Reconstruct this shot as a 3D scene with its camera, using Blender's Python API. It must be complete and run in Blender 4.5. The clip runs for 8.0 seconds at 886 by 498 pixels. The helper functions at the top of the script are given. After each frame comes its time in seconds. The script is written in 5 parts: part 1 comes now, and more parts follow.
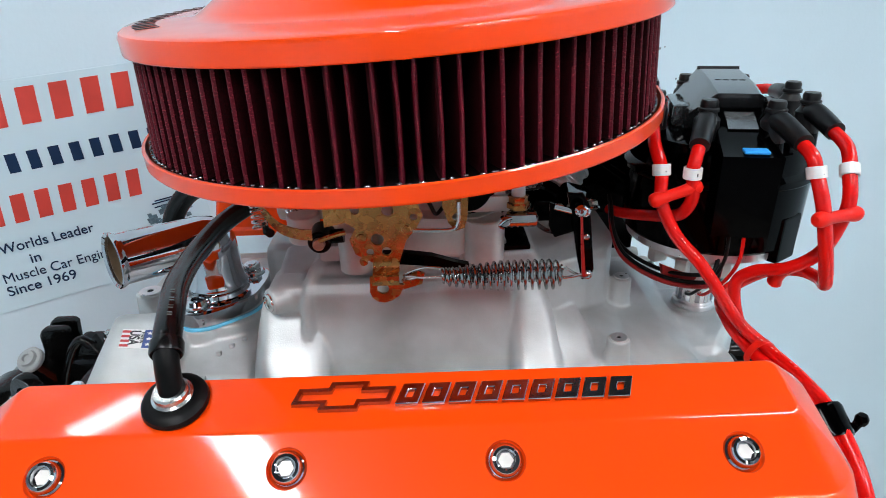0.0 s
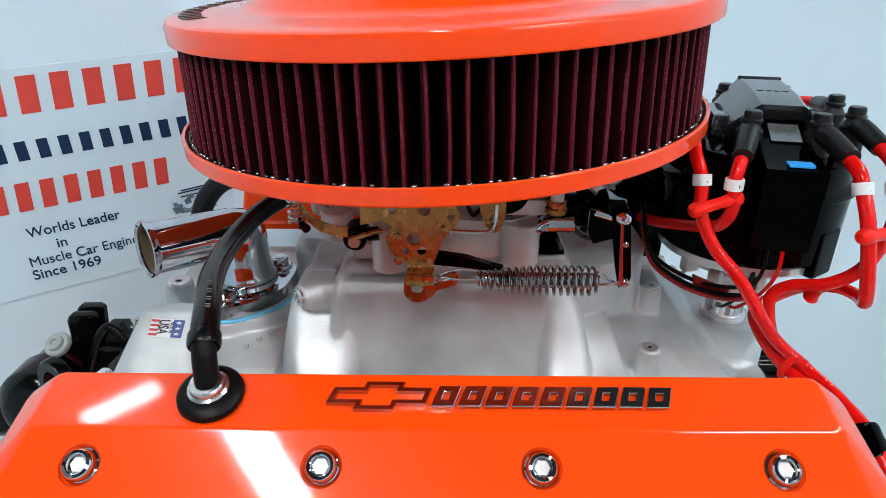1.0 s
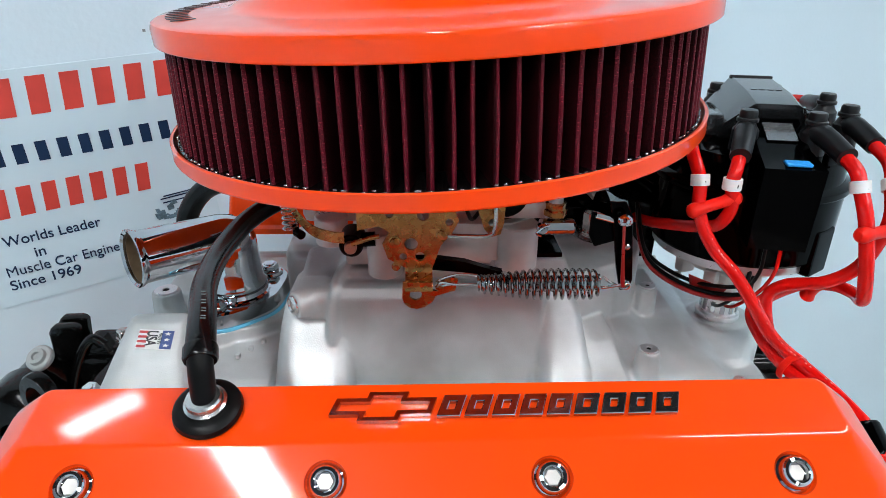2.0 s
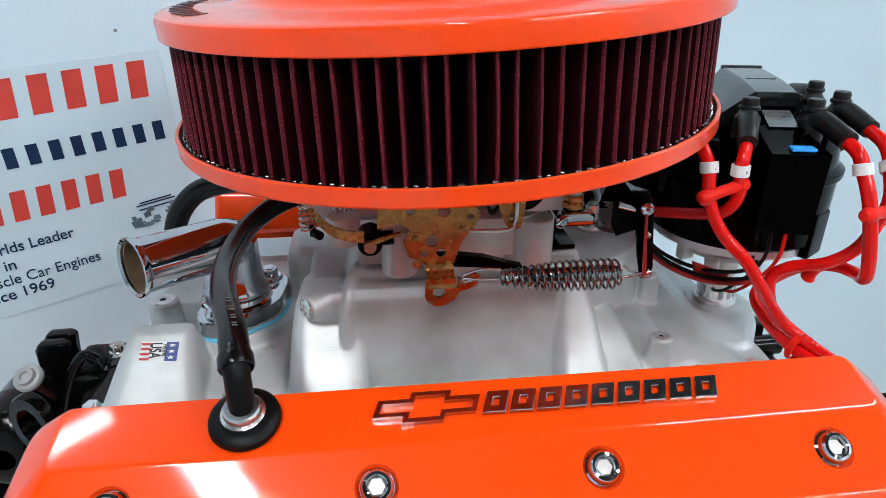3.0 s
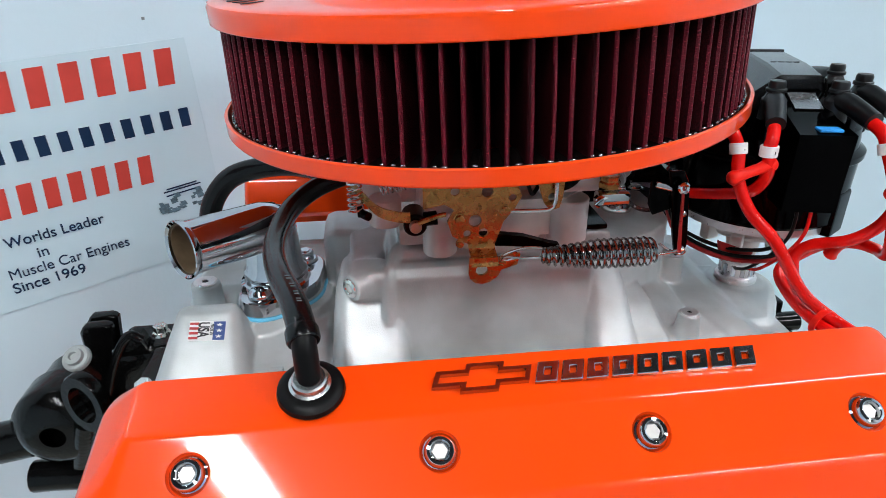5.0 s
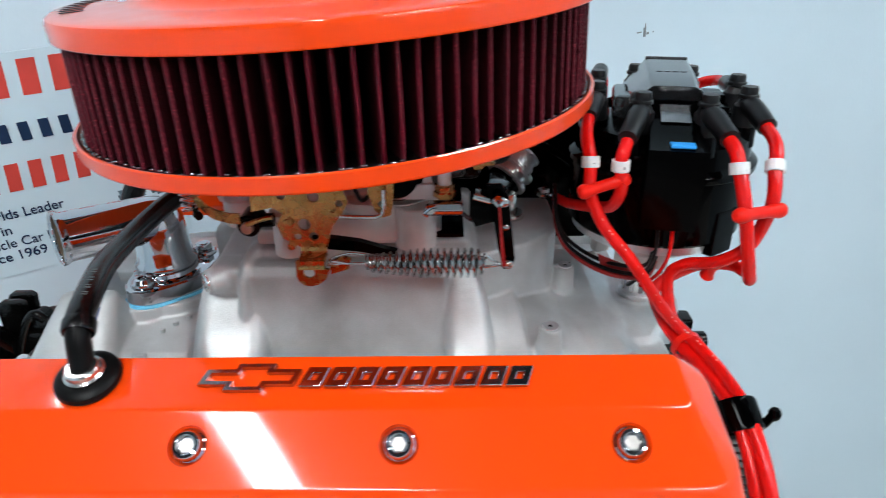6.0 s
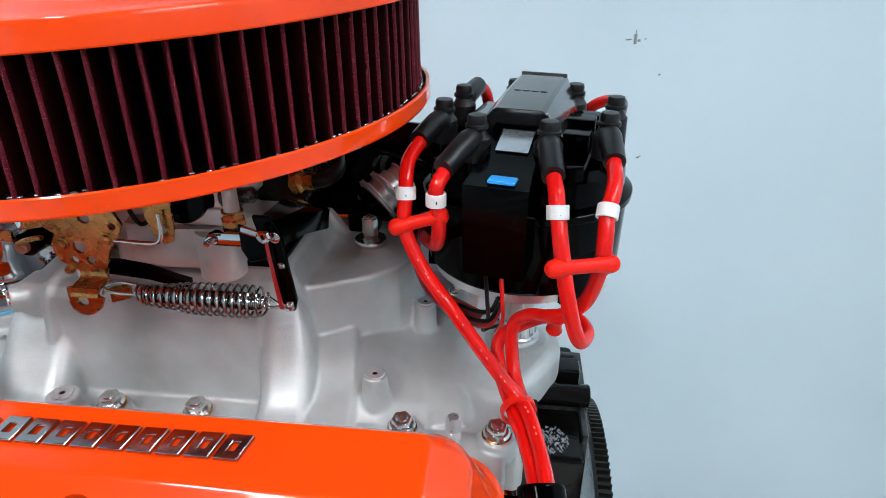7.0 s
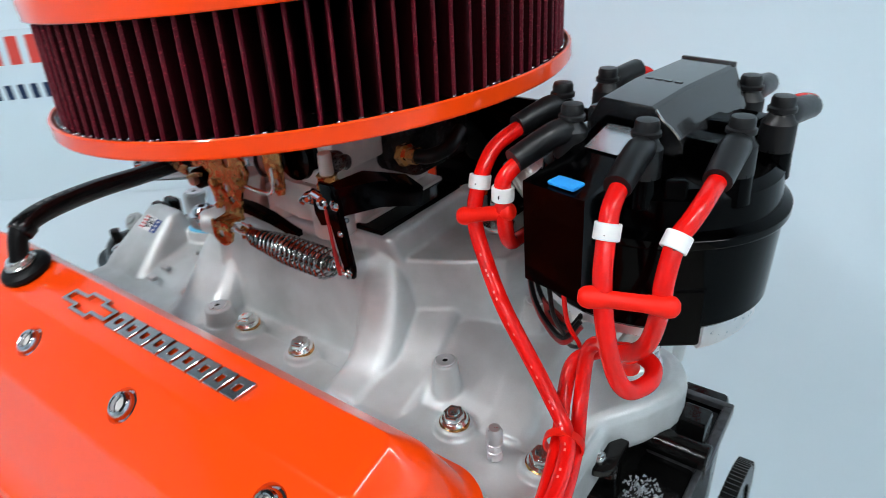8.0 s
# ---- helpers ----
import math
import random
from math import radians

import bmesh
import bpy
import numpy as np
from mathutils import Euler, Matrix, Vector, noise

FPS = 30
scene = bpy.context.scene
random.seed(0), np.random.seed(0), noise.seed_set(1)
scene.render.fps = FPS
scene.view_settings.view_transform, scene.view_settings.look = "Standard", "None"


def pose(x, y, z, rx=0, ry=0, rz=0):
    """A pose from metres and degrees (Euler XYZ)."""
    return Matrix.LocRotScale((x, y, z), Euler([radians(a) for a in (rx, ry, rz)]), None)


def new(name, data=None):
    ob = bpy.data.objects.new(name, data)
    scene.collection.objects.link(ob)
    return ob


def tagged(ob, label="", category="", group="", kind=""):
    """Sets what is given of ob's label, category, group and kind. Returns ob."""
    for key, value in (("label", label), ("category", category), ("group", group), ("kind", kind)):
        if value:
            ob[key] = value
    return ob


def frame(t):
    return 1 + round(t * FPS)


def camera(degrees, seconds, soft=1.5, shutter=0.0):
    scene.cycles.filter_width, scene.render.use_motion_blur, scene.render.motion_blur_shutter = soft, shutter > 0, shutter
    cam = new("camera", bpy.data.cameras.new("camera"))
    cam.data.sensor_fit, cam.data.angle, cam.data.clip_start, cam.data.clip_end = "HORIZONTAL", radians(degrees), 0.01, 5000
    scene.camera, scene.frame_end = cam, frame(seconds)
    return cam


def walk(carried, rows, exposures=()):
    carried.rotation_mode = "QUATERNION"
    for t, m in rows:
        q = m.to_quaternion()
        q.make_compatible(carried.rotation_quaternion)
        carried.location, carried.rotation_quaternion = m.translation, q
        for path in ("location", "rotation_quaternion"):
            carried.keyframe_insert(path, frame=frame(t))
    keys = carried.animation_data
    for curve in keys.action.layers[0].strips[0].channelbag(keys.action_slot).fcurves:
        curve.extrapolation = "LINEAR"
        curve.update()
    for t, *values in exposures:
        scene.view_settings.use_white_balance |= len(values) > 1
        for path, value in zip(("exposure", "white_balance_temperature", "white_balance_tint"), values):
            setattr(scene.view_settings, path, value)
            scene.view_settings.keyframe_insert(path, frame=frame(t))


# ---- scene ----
cam = camera(70.3, 8.0, soft=0.75, shutter=0.25)
# seconds, place in metres, Euler turn in degrees
ROWS = [
    (0.0, 0.0003, 0.0011, 1.3996, 65.2526, 4.8588, -1.4939),
    (0.5, -0.0141, 0.0008, 1.4012, 65.2274, 3.7673, -0.1178),
    (1.0, -0.0173, 0.0048, 1.4010, 65.2849, 3.1290, 0.2350),
    (2.5, -0.0477, 0.0172, 1.4008, 65.1057, 3.3955, -3.9035),
    (3.0, -0.0738, 0.0206, 1.3988, 64.9403, 3.4004, -6.6528),
    (3.5, -0.0996, 0.0248, 1.3975, 64.6139, 3.0728, -10.1915),
    (4.0, -0.1323, 0.0354, 1.4022, 63.8918, 2.5096, -13.0119),
    (4.2, -0.1398, 0.0357, 1.4047, 63.5258, 2.1176, -13.4137),
    (5.5, -0.0416, -0.0053, 1.4012, 64.0652, 4.4621, -1.8874),
    (6.0, 0.0598, -0.0031, 1.4027, 63.4864, 4.0897, 0.1086),
    (6.5, 0.1654, 0.0599, 1.4047, 63.3758, 2.6678, 0.1596),
    (7.0, 0.2229, 0.0670, 1.3912, 63.6436, 3.3660, 6.2840),
    (7.5, 0.2574, 0.0903, 1.3907, 63.7061, 3.5558, 15.5784),
    (8.0, 0.3438, 0.1434, 1.3801, 63.3897, 5.9273, 35.8241),
]
walk(cam, [(t, pose(x, y, z, rx, ry, rz)) for t, x, y, z, rx, ry, rz in ROWS])

# ---- light and exposure ----
scene.view_settings.exposure = 0.0
world = bpy.data.worlds.new("world")
scene.world = world
world.use_nodes = True
world.node_tree.nodes["Background"].inputs[0].default_value = (0.75, 0.88, 1.0, 1)
world.node_tree.nodes["Background"].inputs[1].default_value = 0.3
TUBE_POWER = 31.8

# ---- frames of reference ----
# engine frame: x along the crank to the rear, y away from the near bank, z up; the engine sits 3.5 degrees down at the rear
EM = Matrix.Translation((-0.024, 0.481, 1.2)) @ Matrix.Rotation(radians(3.5), 4, "Y")
# carburettor and air cleaner stand nearly level
_up = Vector((0.0039, -0.0236, 1.0)).normalized()
AM = Matrix.Translation((-0.0244, 0.4808, 1.2945)) @ Vector((0, 0, 1)).rotation_difference(_up).to_matrix().to_4x4()
# room frame: x along the banner wall, y through it
RM = Matrix.Translation((-0.27, 0.80, 0)) @ Matrix.Rotation(math.atan(0.6), 4, "Z")
IDENT = Matrix.Identity(4)


# ---- mesh helpers ----
def merge(bm, t, m=None):
    if m is not None:
        bmesh.ops.transform(t, matrix=m, verts=t.verts)
    me = bpy.data.meshes.new("tmp")
    t.to_mesh(me)
    t.free()
    bm.from_mesh(me)
    bpy.data.meshes.remove(me)
    return bm


def bevel_all(t, r, seg=2, angle=30):
    es = [e for e in t.edges if len(e.link_faces) == 2 and e.calc_face_angle(0) > radians(angle)]
    if r > 0 and es:
        bmesh.ops.bevel(t, geom=es, offset=r, segments=seg, affect="EDGES", profile=0.5, clamp_overlap=True)


def box(bm, c, s, bev=0.0, m=None, seg=2):
    t = bmesh.new()
    bmesh.ops.create_cube(t, size=1.0)
    bmesh.ops.scale(t, vec=s, verts=t.verts)
    bevel_all(t, bev, seg)
    bmesh.ops.translate(t, vec=c, verts=t.verts)
    return merge(bm, t, m)


def axis_m(p0, p1):
    d = Vector(p1) - Vector(p0)
    return Matrix.Translation(p0) @ d.to_track_quat("Z", "Y").to_matrix().to_4x4(), d.length


def lathe(bm, prof, seg=40, m=None, closed=False):
    """Spin a profile of (radius, height) round z."""
    t = bmesh.new()
    rings = []
    for r, z in prof:
        if r < 1e-6:
            rings.append([t.verts.new((0, 0, z))])
        else:
            rings.append([t.verts.new((r * math.cos(2 * math.pi * i / seg), r * math.sin(2 * math.pi * i / seg), z)) for i in range(seg)])
    pairs = list(zip(rings, rings[1:])) + ([(rings[-1], rings[0])] if closed else [])
    for a, b in pairs:
        for i in range(seg):
            j = (i + 1) % seg
            if len(a) == 1 and len(b) == 1:
                continue
            if len(a) == 1:
                t.faces.new((a[0], b[i], b[j]))
            elif len(b) == 1:
                t.faces.new((a[i], a[j], b[0]))
            else:
                t.faces.new((a[i], a[j], b[j], b[i]))
    bmesh.ops.recalc_face_normals(t, faces=t.faces)
    return merge(bm, t, m)


def cyl(bm, p0, p1, r0, r1=None, seg=24, bev=0.0):
    r1 = r0 if r1 is None else r1
    m, h = axis_m(p0, p1)
    b = min(bev, h / 3, r0 / 2, r1 / 2)
    prof = [(0, 0), (r0 - b, 0), (r0, b), (r1, h - b), (r1 - b, h), (0, h)] if b > 0 else [(0, 0), (r0, 0), (r1, h), (0, h)]
    return lathe(bm, prof, seg, m)


def smooth_path(pts, n=6):
    p = [Vector(q) for q in pts]
    p = [p[0] * 2 - p[1]] + p + [p[-1] * 2 - p[-2]]
    out = []
    for i in range(1, len(p) - 2):
        a, b, c, d = p[i - 1:i + 3]
        for k in range(n):
            s = k / n
            out.append(0.5 * ((2 * b) + (c - a) * s + (2 * a - 5 * b + 4 * c - d) * s * s + (3 * b - a - 3 * c + d) * s ** 3))
    out.append(p[-2])
    return out


def tube(bm, pts, r, seg=10, n=6, caps=True, radii=None):
    path = smooth_path(pts, n) if n > 1 else [Vector(q) for q in pts]
    t = bmesh.new()
    up = None
    rings = []
    for i, p in enumerate(path):
        d = (path[min(i + 1, len(path) - 1)] - path[max(i - 1, 0)]).normalized()
        if up is None:
            up = d.orthogonal().normalized()
        up = (up - d * up.dot(d)).normalized()
        side = d.cross(up)
        rr = r
        if radii:
            f = i / (len(path) - 1) * (len(radii) - 1)
            k = min(int(f), len(radii) - 2)
            rr = radii[k] + (radii[k + 1] - radii[k]) * (f - k)
        rings.append([t.verts.new(p + rr * (up * math.cos(2 * math.pi * j / seg) + side * math.sin(2 * math.pi * j / seg))) for j in range(seg)])
    for a, b in zip(rings, rings[1:]):
        for j in range(seg):
            t.faces.new((a[j], a[(j + 1) % seg], b[(j + 1) % seg], b[j]))
    if caps:
        t.faces.new(rings[0][::-1])
        t.faces.new(rings[-1])
    bmesh.ops.recalc_face_normals(t, faces=t.faces)
    return merge(bm, t)


def prism(bm, outline, h, m=None, bev=0.0, holes=()):
    """Extrude a flat outline (x, y) by h along z; holes are (x, y, r), cut as faceted openings."""
    t = bmesh.new()
    if holes:
        loops = [[t.verts.new((x, y, 0)) for x, y in outline]]
        for hx, hy, hr in holes:
            loops.append([t.verts.new((hx + hr * math.cos(2 * math.pi * i / 14), hy + hr * math.sin(2 * math.pi * i / 14), 0)) for i in range(14)])
        es = []
        for lp in loops:
            es += [t.edges.new((lp[i], lp[(i + 1) % len(lp)])) for i in range(len(lp))]
        bmesh.ops.triangle_fill(t, use_beauty=True, use_dissolve=False, edges=es)
        inside = []
        for f in t.faces:
            c = f.calc_center_median()
            if any((c.x - hx) ** 2 + (c.y - hy) ** 2 < (hr * 0.93) ** 2 for hx, hy, hr in holes):
                inside.append(f)
        bmesh.ops.delete(t, geom=inside, context="FACES_ONLY")
        faces = list(t.faces)
    else:
        faces = [t.faces.new([t.verts.new((x, y, 0)) for x, y in outline])]
    ext = bmesh.ops.extrude_face_region(t, geom=faces)
    bmesh.ops.translate(t, vec=(0, 0, h), verts=[g for g in ext["geom"] if isinstance(g, bmesh.types.BMVert)])
    bmesh.ops.recalc_face_normals(t, faces=t.faces)
    bevel_all(t, bev, 1, 50)
    return merge(bm, t, m)


def loft(bm, loops, cap0=True, cap1=True):
    t = bmesh.new()
    vs = [[t.verts.new(p) for p in lp] for lp in loops]
    n = len(vs[0])
    for a, b in zip(vs, vs[1:]):
        for i in range(n):
            t.faces.new((a[i], a[(i + 1) % n], b[(i + 1) % n], b[i]))
    if cap0:
        t.faces.new(vs[0][::-1])
    if cap1:
        t.faces.new(vs[-1])
    bmesh.ops.recalc_face_normals(t, faces=t.faces)
    return merge(bm, t)


def round_rect(x0, x1, y0, y1, r, n=6):
    out = []
    for cx, cy, a0 in ((x1 - r, y1 - r, 0), (x0 + r, y1 - r, 90), (x0 + r, y0 + r, 180), (x1 - r, y0 + r, 270)):
        for k in range(n + 1):
            a = radians(a0 + 90 * k / n)
            out.append((cx + r * math.cos(a), cy + r * math.sin(a)))
    return out


def hex_bolt(bm, p, n, r=0.0075, h=0.006, washer=0.0105):
    m, _ = axis_m(p, Vector(p) + Vector(n))
    lathe(bm, [(0, 0), (washer, 0), (washer, 0.0012), (washer * 0.86, 0.0028), (0, 0.0028)], 24, m)
    pts = [(r * 1.12 * math.cos(math.pi / 3 * i + 0.3), r * 1.12 * math.sin(math.pi / 3 * i + 0.3)) for i in range(6)]
    prism(bm, pts, h, m @ Matrix.Translation((0, 0, 0.002)), 0.0008)
    return lathe(bm, [(0, 0), (r * 0.62, 0), (r * 0.55, 0.0006), (0, 0.0002)], 16, m @ Matrix.Translation((0, 0, h + 0.0022)))


# ---- things and parts ----
BASE = {}


def thing(name, at, label, category, m=None, group="", kind=""):
    """A thing: an Empty at its base that parents its parts. Its parts are drawn in the coordinates of m."""
    ob = new(name)
    ob.empty_display_size = 0.02
    ob.matrix_world = (EM if m is None else m) @ Matrix.Translation(at)
    BASE[ob] = Vector(at)
    return tagged(ob, label, category, group, kind)


def finish(me, material, angle=35):
    me.materials.append(material)
    for p in me.polygons:
        p.use_smooth = True
    me.set_sharp_from_angle(angle=radians(angle))


def crisp(ob):
    """Keep the large facets flat and let only the narrow edges turn."""
    wn = ob.modifiers.new("crisp", "WEIGHTED_NORMAL")
    wn.mode, wn.weight, wn.keep_sharp = "FACE_AREA", 100, True
    return ob


def part(name, bm, material, parent, label="", angle=35, kind=""):
    """One mesh object under a thing or under a part."""
    at = BASE[parent]
    me = bpy.data.meshes.new(name)
    bmesh.ops.translate(bm, vec=-at, verts=bm.verts)
    bm.to_mesh(me)
    bm.free()
    finish(me, material, angle)
    ob = new(name, me)
    ob.parent = parent
    BASE[ob] = at
    if angle < 60 and kind != "stuff":
        crisp(ob)
    return tagged(ob, label, kind=kind)


def structure(name, bm, material, m=None, label="", category="", angle=35, kind="structure"):
    me = bpy.data.meshes.new(name)
    bm.to_mesh(me)
    bm.free()
    finish(me, material, angle)
    ob = new(name, me)
    ob.matrix_world = IDENT if m is None else m
    return tagged(ob, label, category, kind=kind)


def baked(ob):
    """Replace a mesh by its shape after the modifiers, and drop them."""
    dg = bpy.context.evaluated_depsgraph_get()
    me = bpy.data.meshes.new_from_object(ob.evaluated_get(dg))
    ob.modifiers.clear()
    ob.data = me
    return ob


def cut(ob, bm):
    """Cut the closed shapes in bm, drawn like ob's mesh, out of ob."""
    me = bpy.data.meshes.new("cutter")
    bmesh.ops.translate(bm, vec=-BASE[ob], verts=bm.verts)
    bm.to_mesh(me)
    bm.free()
    c = new("cutter", me)
    c.parent = ob.parent
    mod = ob.modifiers.new("cut", "BOOLEAN")
    mod.operation, mod.solver, mod.object = "DIFFERENCE", "EXACT", c
    bpy.context.view_layer.update()
    baked(ob)
    bpy.data.objects.remove(c)
    for p in ob.data.polygons:
        p.use_smooth = True
    ob.data.set_sharp_from_angle(angle=radians(35))
    return ob


# ---- materials ----
def material(name, colour, rough=0.5, metal=0.0, var=0.08, scale=30.0, bump=0.0, bscale=400.0, coat=0.0, rvar=0.08, dist=0.001, second=None, spec=0.5, speck=0.0):
    m = bpy.data.materials.new(name)
    m.use_nodes = True
    nt = m.node_tree
    b = nt.nodes["Principled BSDF"]
    tc = nt.nodes.new("ShaderNodeTexCoord")

    def noise_node(sc, detail=4.0):
        n = nt.nodes.new("ShaderNodeTexNoise")
        n.inputs["Scale"].default_value, n.inputs["Detail"].default_value = sc, detail
        nt.links.new(tc.outputs["Object"], n.inputs["Vector"])
        return n

    big = noise_node(scale)
    ramp = nt.nodes.new("ShaderNodeValToRGB")
    ramp.color_ramp.elements[0].position, ramp.color_ramp.elements[1].position = 0.3, 0.7
    lo = second or [c * (1 - var) for c in colour]
    ramp.color_ramp.elements[0].color = (*lo, 1)
    ramp.color_ramp.elements[1].color = (*[min(1, c * (1 + var)) for c in colour], 1)
    nt.links.new(big.outputs["Fac"], ramp.inputs["Fac"])
    out = ramp.outputs["Color"]
    if speck > 0:
        sp = noise_node(bscale * 1.7, 2.0)
        mr = nt.nodes.new("ShaderNodeMapRange")
        mr.inputs["From Min"].default_value, mr.inputs["From Max"].default_value = 0.3, 0.7
        mr.inputs["To Min"].default_value, mr.inputs["To Max"].default_value = 1 - speck, 1 + speck
        nt.links.new(sp.outputs["Fac"], mr.inputs["Value"])
        mul = nt.nodes.new("ShaderNodeVectorMath")
        mul.operation = "SCALE"
        nt.links.new(out, mul.inputs[0])
        nt.links.new(mr.outputs["Result"], mul.inputs["Scale"])
        out = mul.outputs["Vector"]
    nt.links.new(out, b.inputs["Base Color"])
    rm = nt.nodes.new("ShaderNodeMapRange")
    rm.inputs["To Min"].default_value, rm.inputs["To Max"].default_value = max(0.02, rough - rvar), rough + rvar
    fine = noise_node(scale * 4.3)
    nt.links.new(fine.outputs["Fac"], rm.inputs["Value"])
    nt.links.new(rm.outputs["Result"], b.inputs["Roughness"])
    b.inputs["Metallic"].default_value = metal
    b.inputs["Coat Weight"].default_value = coat
    b.inputs["Coat Roughness"].default_value = 0.06
    b.inputs["Specular IOR Level"].default_value = spec
    if bump > 0:
        bn = noise_node(bscale, 3.0)
        bp = nt.nodes.new("ShaderNodeBump")
        bp.inputs["Strength"].default_value, bp.inputs["Distance"].default_value = bump, dist
        nt.links.new(bn.outputs["Fac"], bp.inputs["Height"])
        nt.links.new(bp.outputs["Normal"], b.inputs["Normal"])
    return m


def lamp_material(name, colour, strength):
    m = bpy.data.materials.new(name)
    m.use_nodes = True
    b = m.node_tree.nodes["Principled BSDF"]
    b.inputs["Base Color"].default_value = (0.8, 0.8, 0.8, 1)
    b.inputs["Emission Color"].default_value = (*colour, 1)
    b.inputs["Emission Strength"].default_value = strength
    return m


ORANGE = material("orange_engine_enamel", (0.90, 0.060, 0.0025), 0.30, 0.0, 0.03, 12, 0.014, 70, coat=0.85, rvar=0.05, dist=0.0006, spec=0.06)
ALU = material("cast_aluminium", (0.58, 0.61, 0.615), 0.43, 0.40, 0.14, 14, 0.25, 1100, rvar=0.12, dist=0.0006, speck=0.09, second=(0.37, 0.385, 0.38))
BOLT = material("bright_zinc_bolt", (0.74, 0.74, 0.72), 0.18, 0.95, 0.08, 90, 0.0)
ALU_DARK = material("die_cast_zinc", (0.64, 0.61, 0.58), 0.42, 0.45, 0.14, 40, 0.2, 700, rvar=0.1, dist=0.0004)
ALU_BRIGHT = material("machined_aluminium", (0.72, 0.72, 0.73), 0.30, 0.85, 0.06, 60, 0.0)
CHROME = material("chrome_plate", (0.55, 0.56, 0.585), 0.05, 1.0, 0.03, 40, 0.0, rvar=0.03)
STEEL = material("zinc_plated_steel", (0.64, 0.64, 0.62), 0.24, 1.0, 0.12, 120, 0.0)
DARK_STEEL = material("dark_spring_steel", (0.08, 0.08, 0.082), 0.28, 0.8, 0.2, 200, 0.0)
GOLD = material("gold_zinc_plate", (0.48, 0.245, 0.080), 0.27, 0.95, 0.06, 40, 0.0, rvar=0.08, second=(0.43, 0.215, 0.069))
RED = material("red_silicone_wire", (0.74, 0.006, 0.004), 0.20, 0.0, 0.07, 60, 0.0, spec=0.38)
RED_DARK = material("dark_red", (0.30, 0.012, 0.012), 0.3, 0.2, 0.15, 60, 0.0)
RED_PLASTIC = material("red_nylon", (0.84, 0.014, 0.006), 0.35, 0.0, 0.05, 60, 0.0, spec=0.18)
BLACK = material("black_gloss_plastic", (0.0004, 0.0004, 0.0005), 0.08, 0.0, 0.2, 60, 0.0, spec=0.07)
BLACK_SATIN = material("black_satin_plastic", (0.004, 0.004, 0.0045), 0.26, 0.0, 0.2, 50, 0.0, spec=0.22)
RUBBER = material("black_rubber", (0.003, 0.003, 0.0033), 0.40, 0.0, 0.25, 60, 0.1, 500, dist=0.0003, spec=0.14)
HOSE = material("black_hose_rubber", (0.0035, 0.0035, 0.004), 0.22, 0.0, 0.25, 45, 0.10, 300, dist=0.0004, spec=0.30)
COVER_BLACK = material("worn_dark_grey_plastic", (0.022, 0.023, 0.025), 0.16, 0.0, 0.3, 40, 0.0, spec=0.6, coat=0.5)
BLACK_CAST = material("black_painted_casting", (0.003, 0.003, 0.003), 0.12, 0.0, 0.3, 60, 0.30, 260, dist=0.0010, rvar=0.06, spec=0.22)
WHITE = material("white_sleeve", (0.78, 0.78, 0.77), 0.5, 0.0, 0.05, 80, 0.0)
BLUE = material("blue_tab", (0.025, 0.33, 0.82), 0.4, 0.0, 0.04, 60, 0.0)
GASKET_BLUE = material("blue_silicone_gasket", (0.12, 0.50, 0.72), 0.5, 0.0, 0.1, 80, 0.2, 300)
INK = material("black_ink", (0.02, 0.02, 0.025), 0.5, 0.0, 0.05, 60)
WALL = material("painted_wall", (0.61, 0.735, 0.81), 0.6, 0.0, 0.03, 2.5, 0.12, 160, dist=0.002)
CEIL = material("unseen_dark_ceiling", (0.045, 0.046, 0.049), 0.8, 0.0, 0.03, 3, 0.1, 80)
BACK_WALL = material("unseen_grey_wall", (0.32, 0.325, 0.33), 0.7, 0.0, 0.08, 2.5, 0.12, 120)
FIXTURE = material("white_fixture_enamel", (0.75, 0.75, 0.75), 0.4, 0.0, 0.03, 10)
FLOOR = material("pale_concrete_floor", (0.60, 0.58, 0.53), 0.4, 0.0, 0.12, 3, 0.1, 60)
BANNER = material("white_vinyl_banner", (0.56, 0.695, 0.765), 0.40, 0.0, 0.02, 6, 0.05, 40, dist=0.003)
BANNER_RED = material("red_banner_ink", (0.62, 0.055, 0.04), 0.4, 0.0, 0.08, 30)
BANNER_BLUE = material("navy_banner_ink", (0.008, 0.026, 0.070), 0.5, 0.0, 0.08, 30, spec=0.2)
# one gauze in two colours: shade between pleats painted near black, tips brighter
FILTER_SHADED = material("oiled_red_gauze_shaded", (0.016, 0.0002, 0.0014), 0.6, 0.0, 0.5, 700, 0.6, 1500, dist=0.0010, rvar=0.15, speck=0.6, spec=0.08)
MESH_TIP = material("oiled_gauze_over_mesh_lit", (0.40, 0.040, 0.065), 0.38, 0.1, 0.3, 1000, 0.8, 1300, dist=0.0008, second=(0.086, 0.0007, 0.0080), speck=0.45, spec=0.25)
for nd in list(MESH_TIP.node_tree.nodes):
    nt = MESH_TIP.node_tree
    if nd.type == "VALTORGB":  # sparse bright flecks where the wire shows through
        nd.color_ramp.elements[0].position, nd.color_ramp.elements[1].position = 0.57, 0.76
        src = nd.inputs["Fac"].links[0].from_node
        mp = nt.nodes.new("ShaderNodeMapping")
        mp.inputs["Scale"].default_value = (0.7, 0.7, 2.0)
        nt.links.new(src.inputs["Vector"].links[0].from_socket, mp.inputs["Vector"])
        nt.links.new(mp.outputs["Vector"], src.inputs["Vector"])
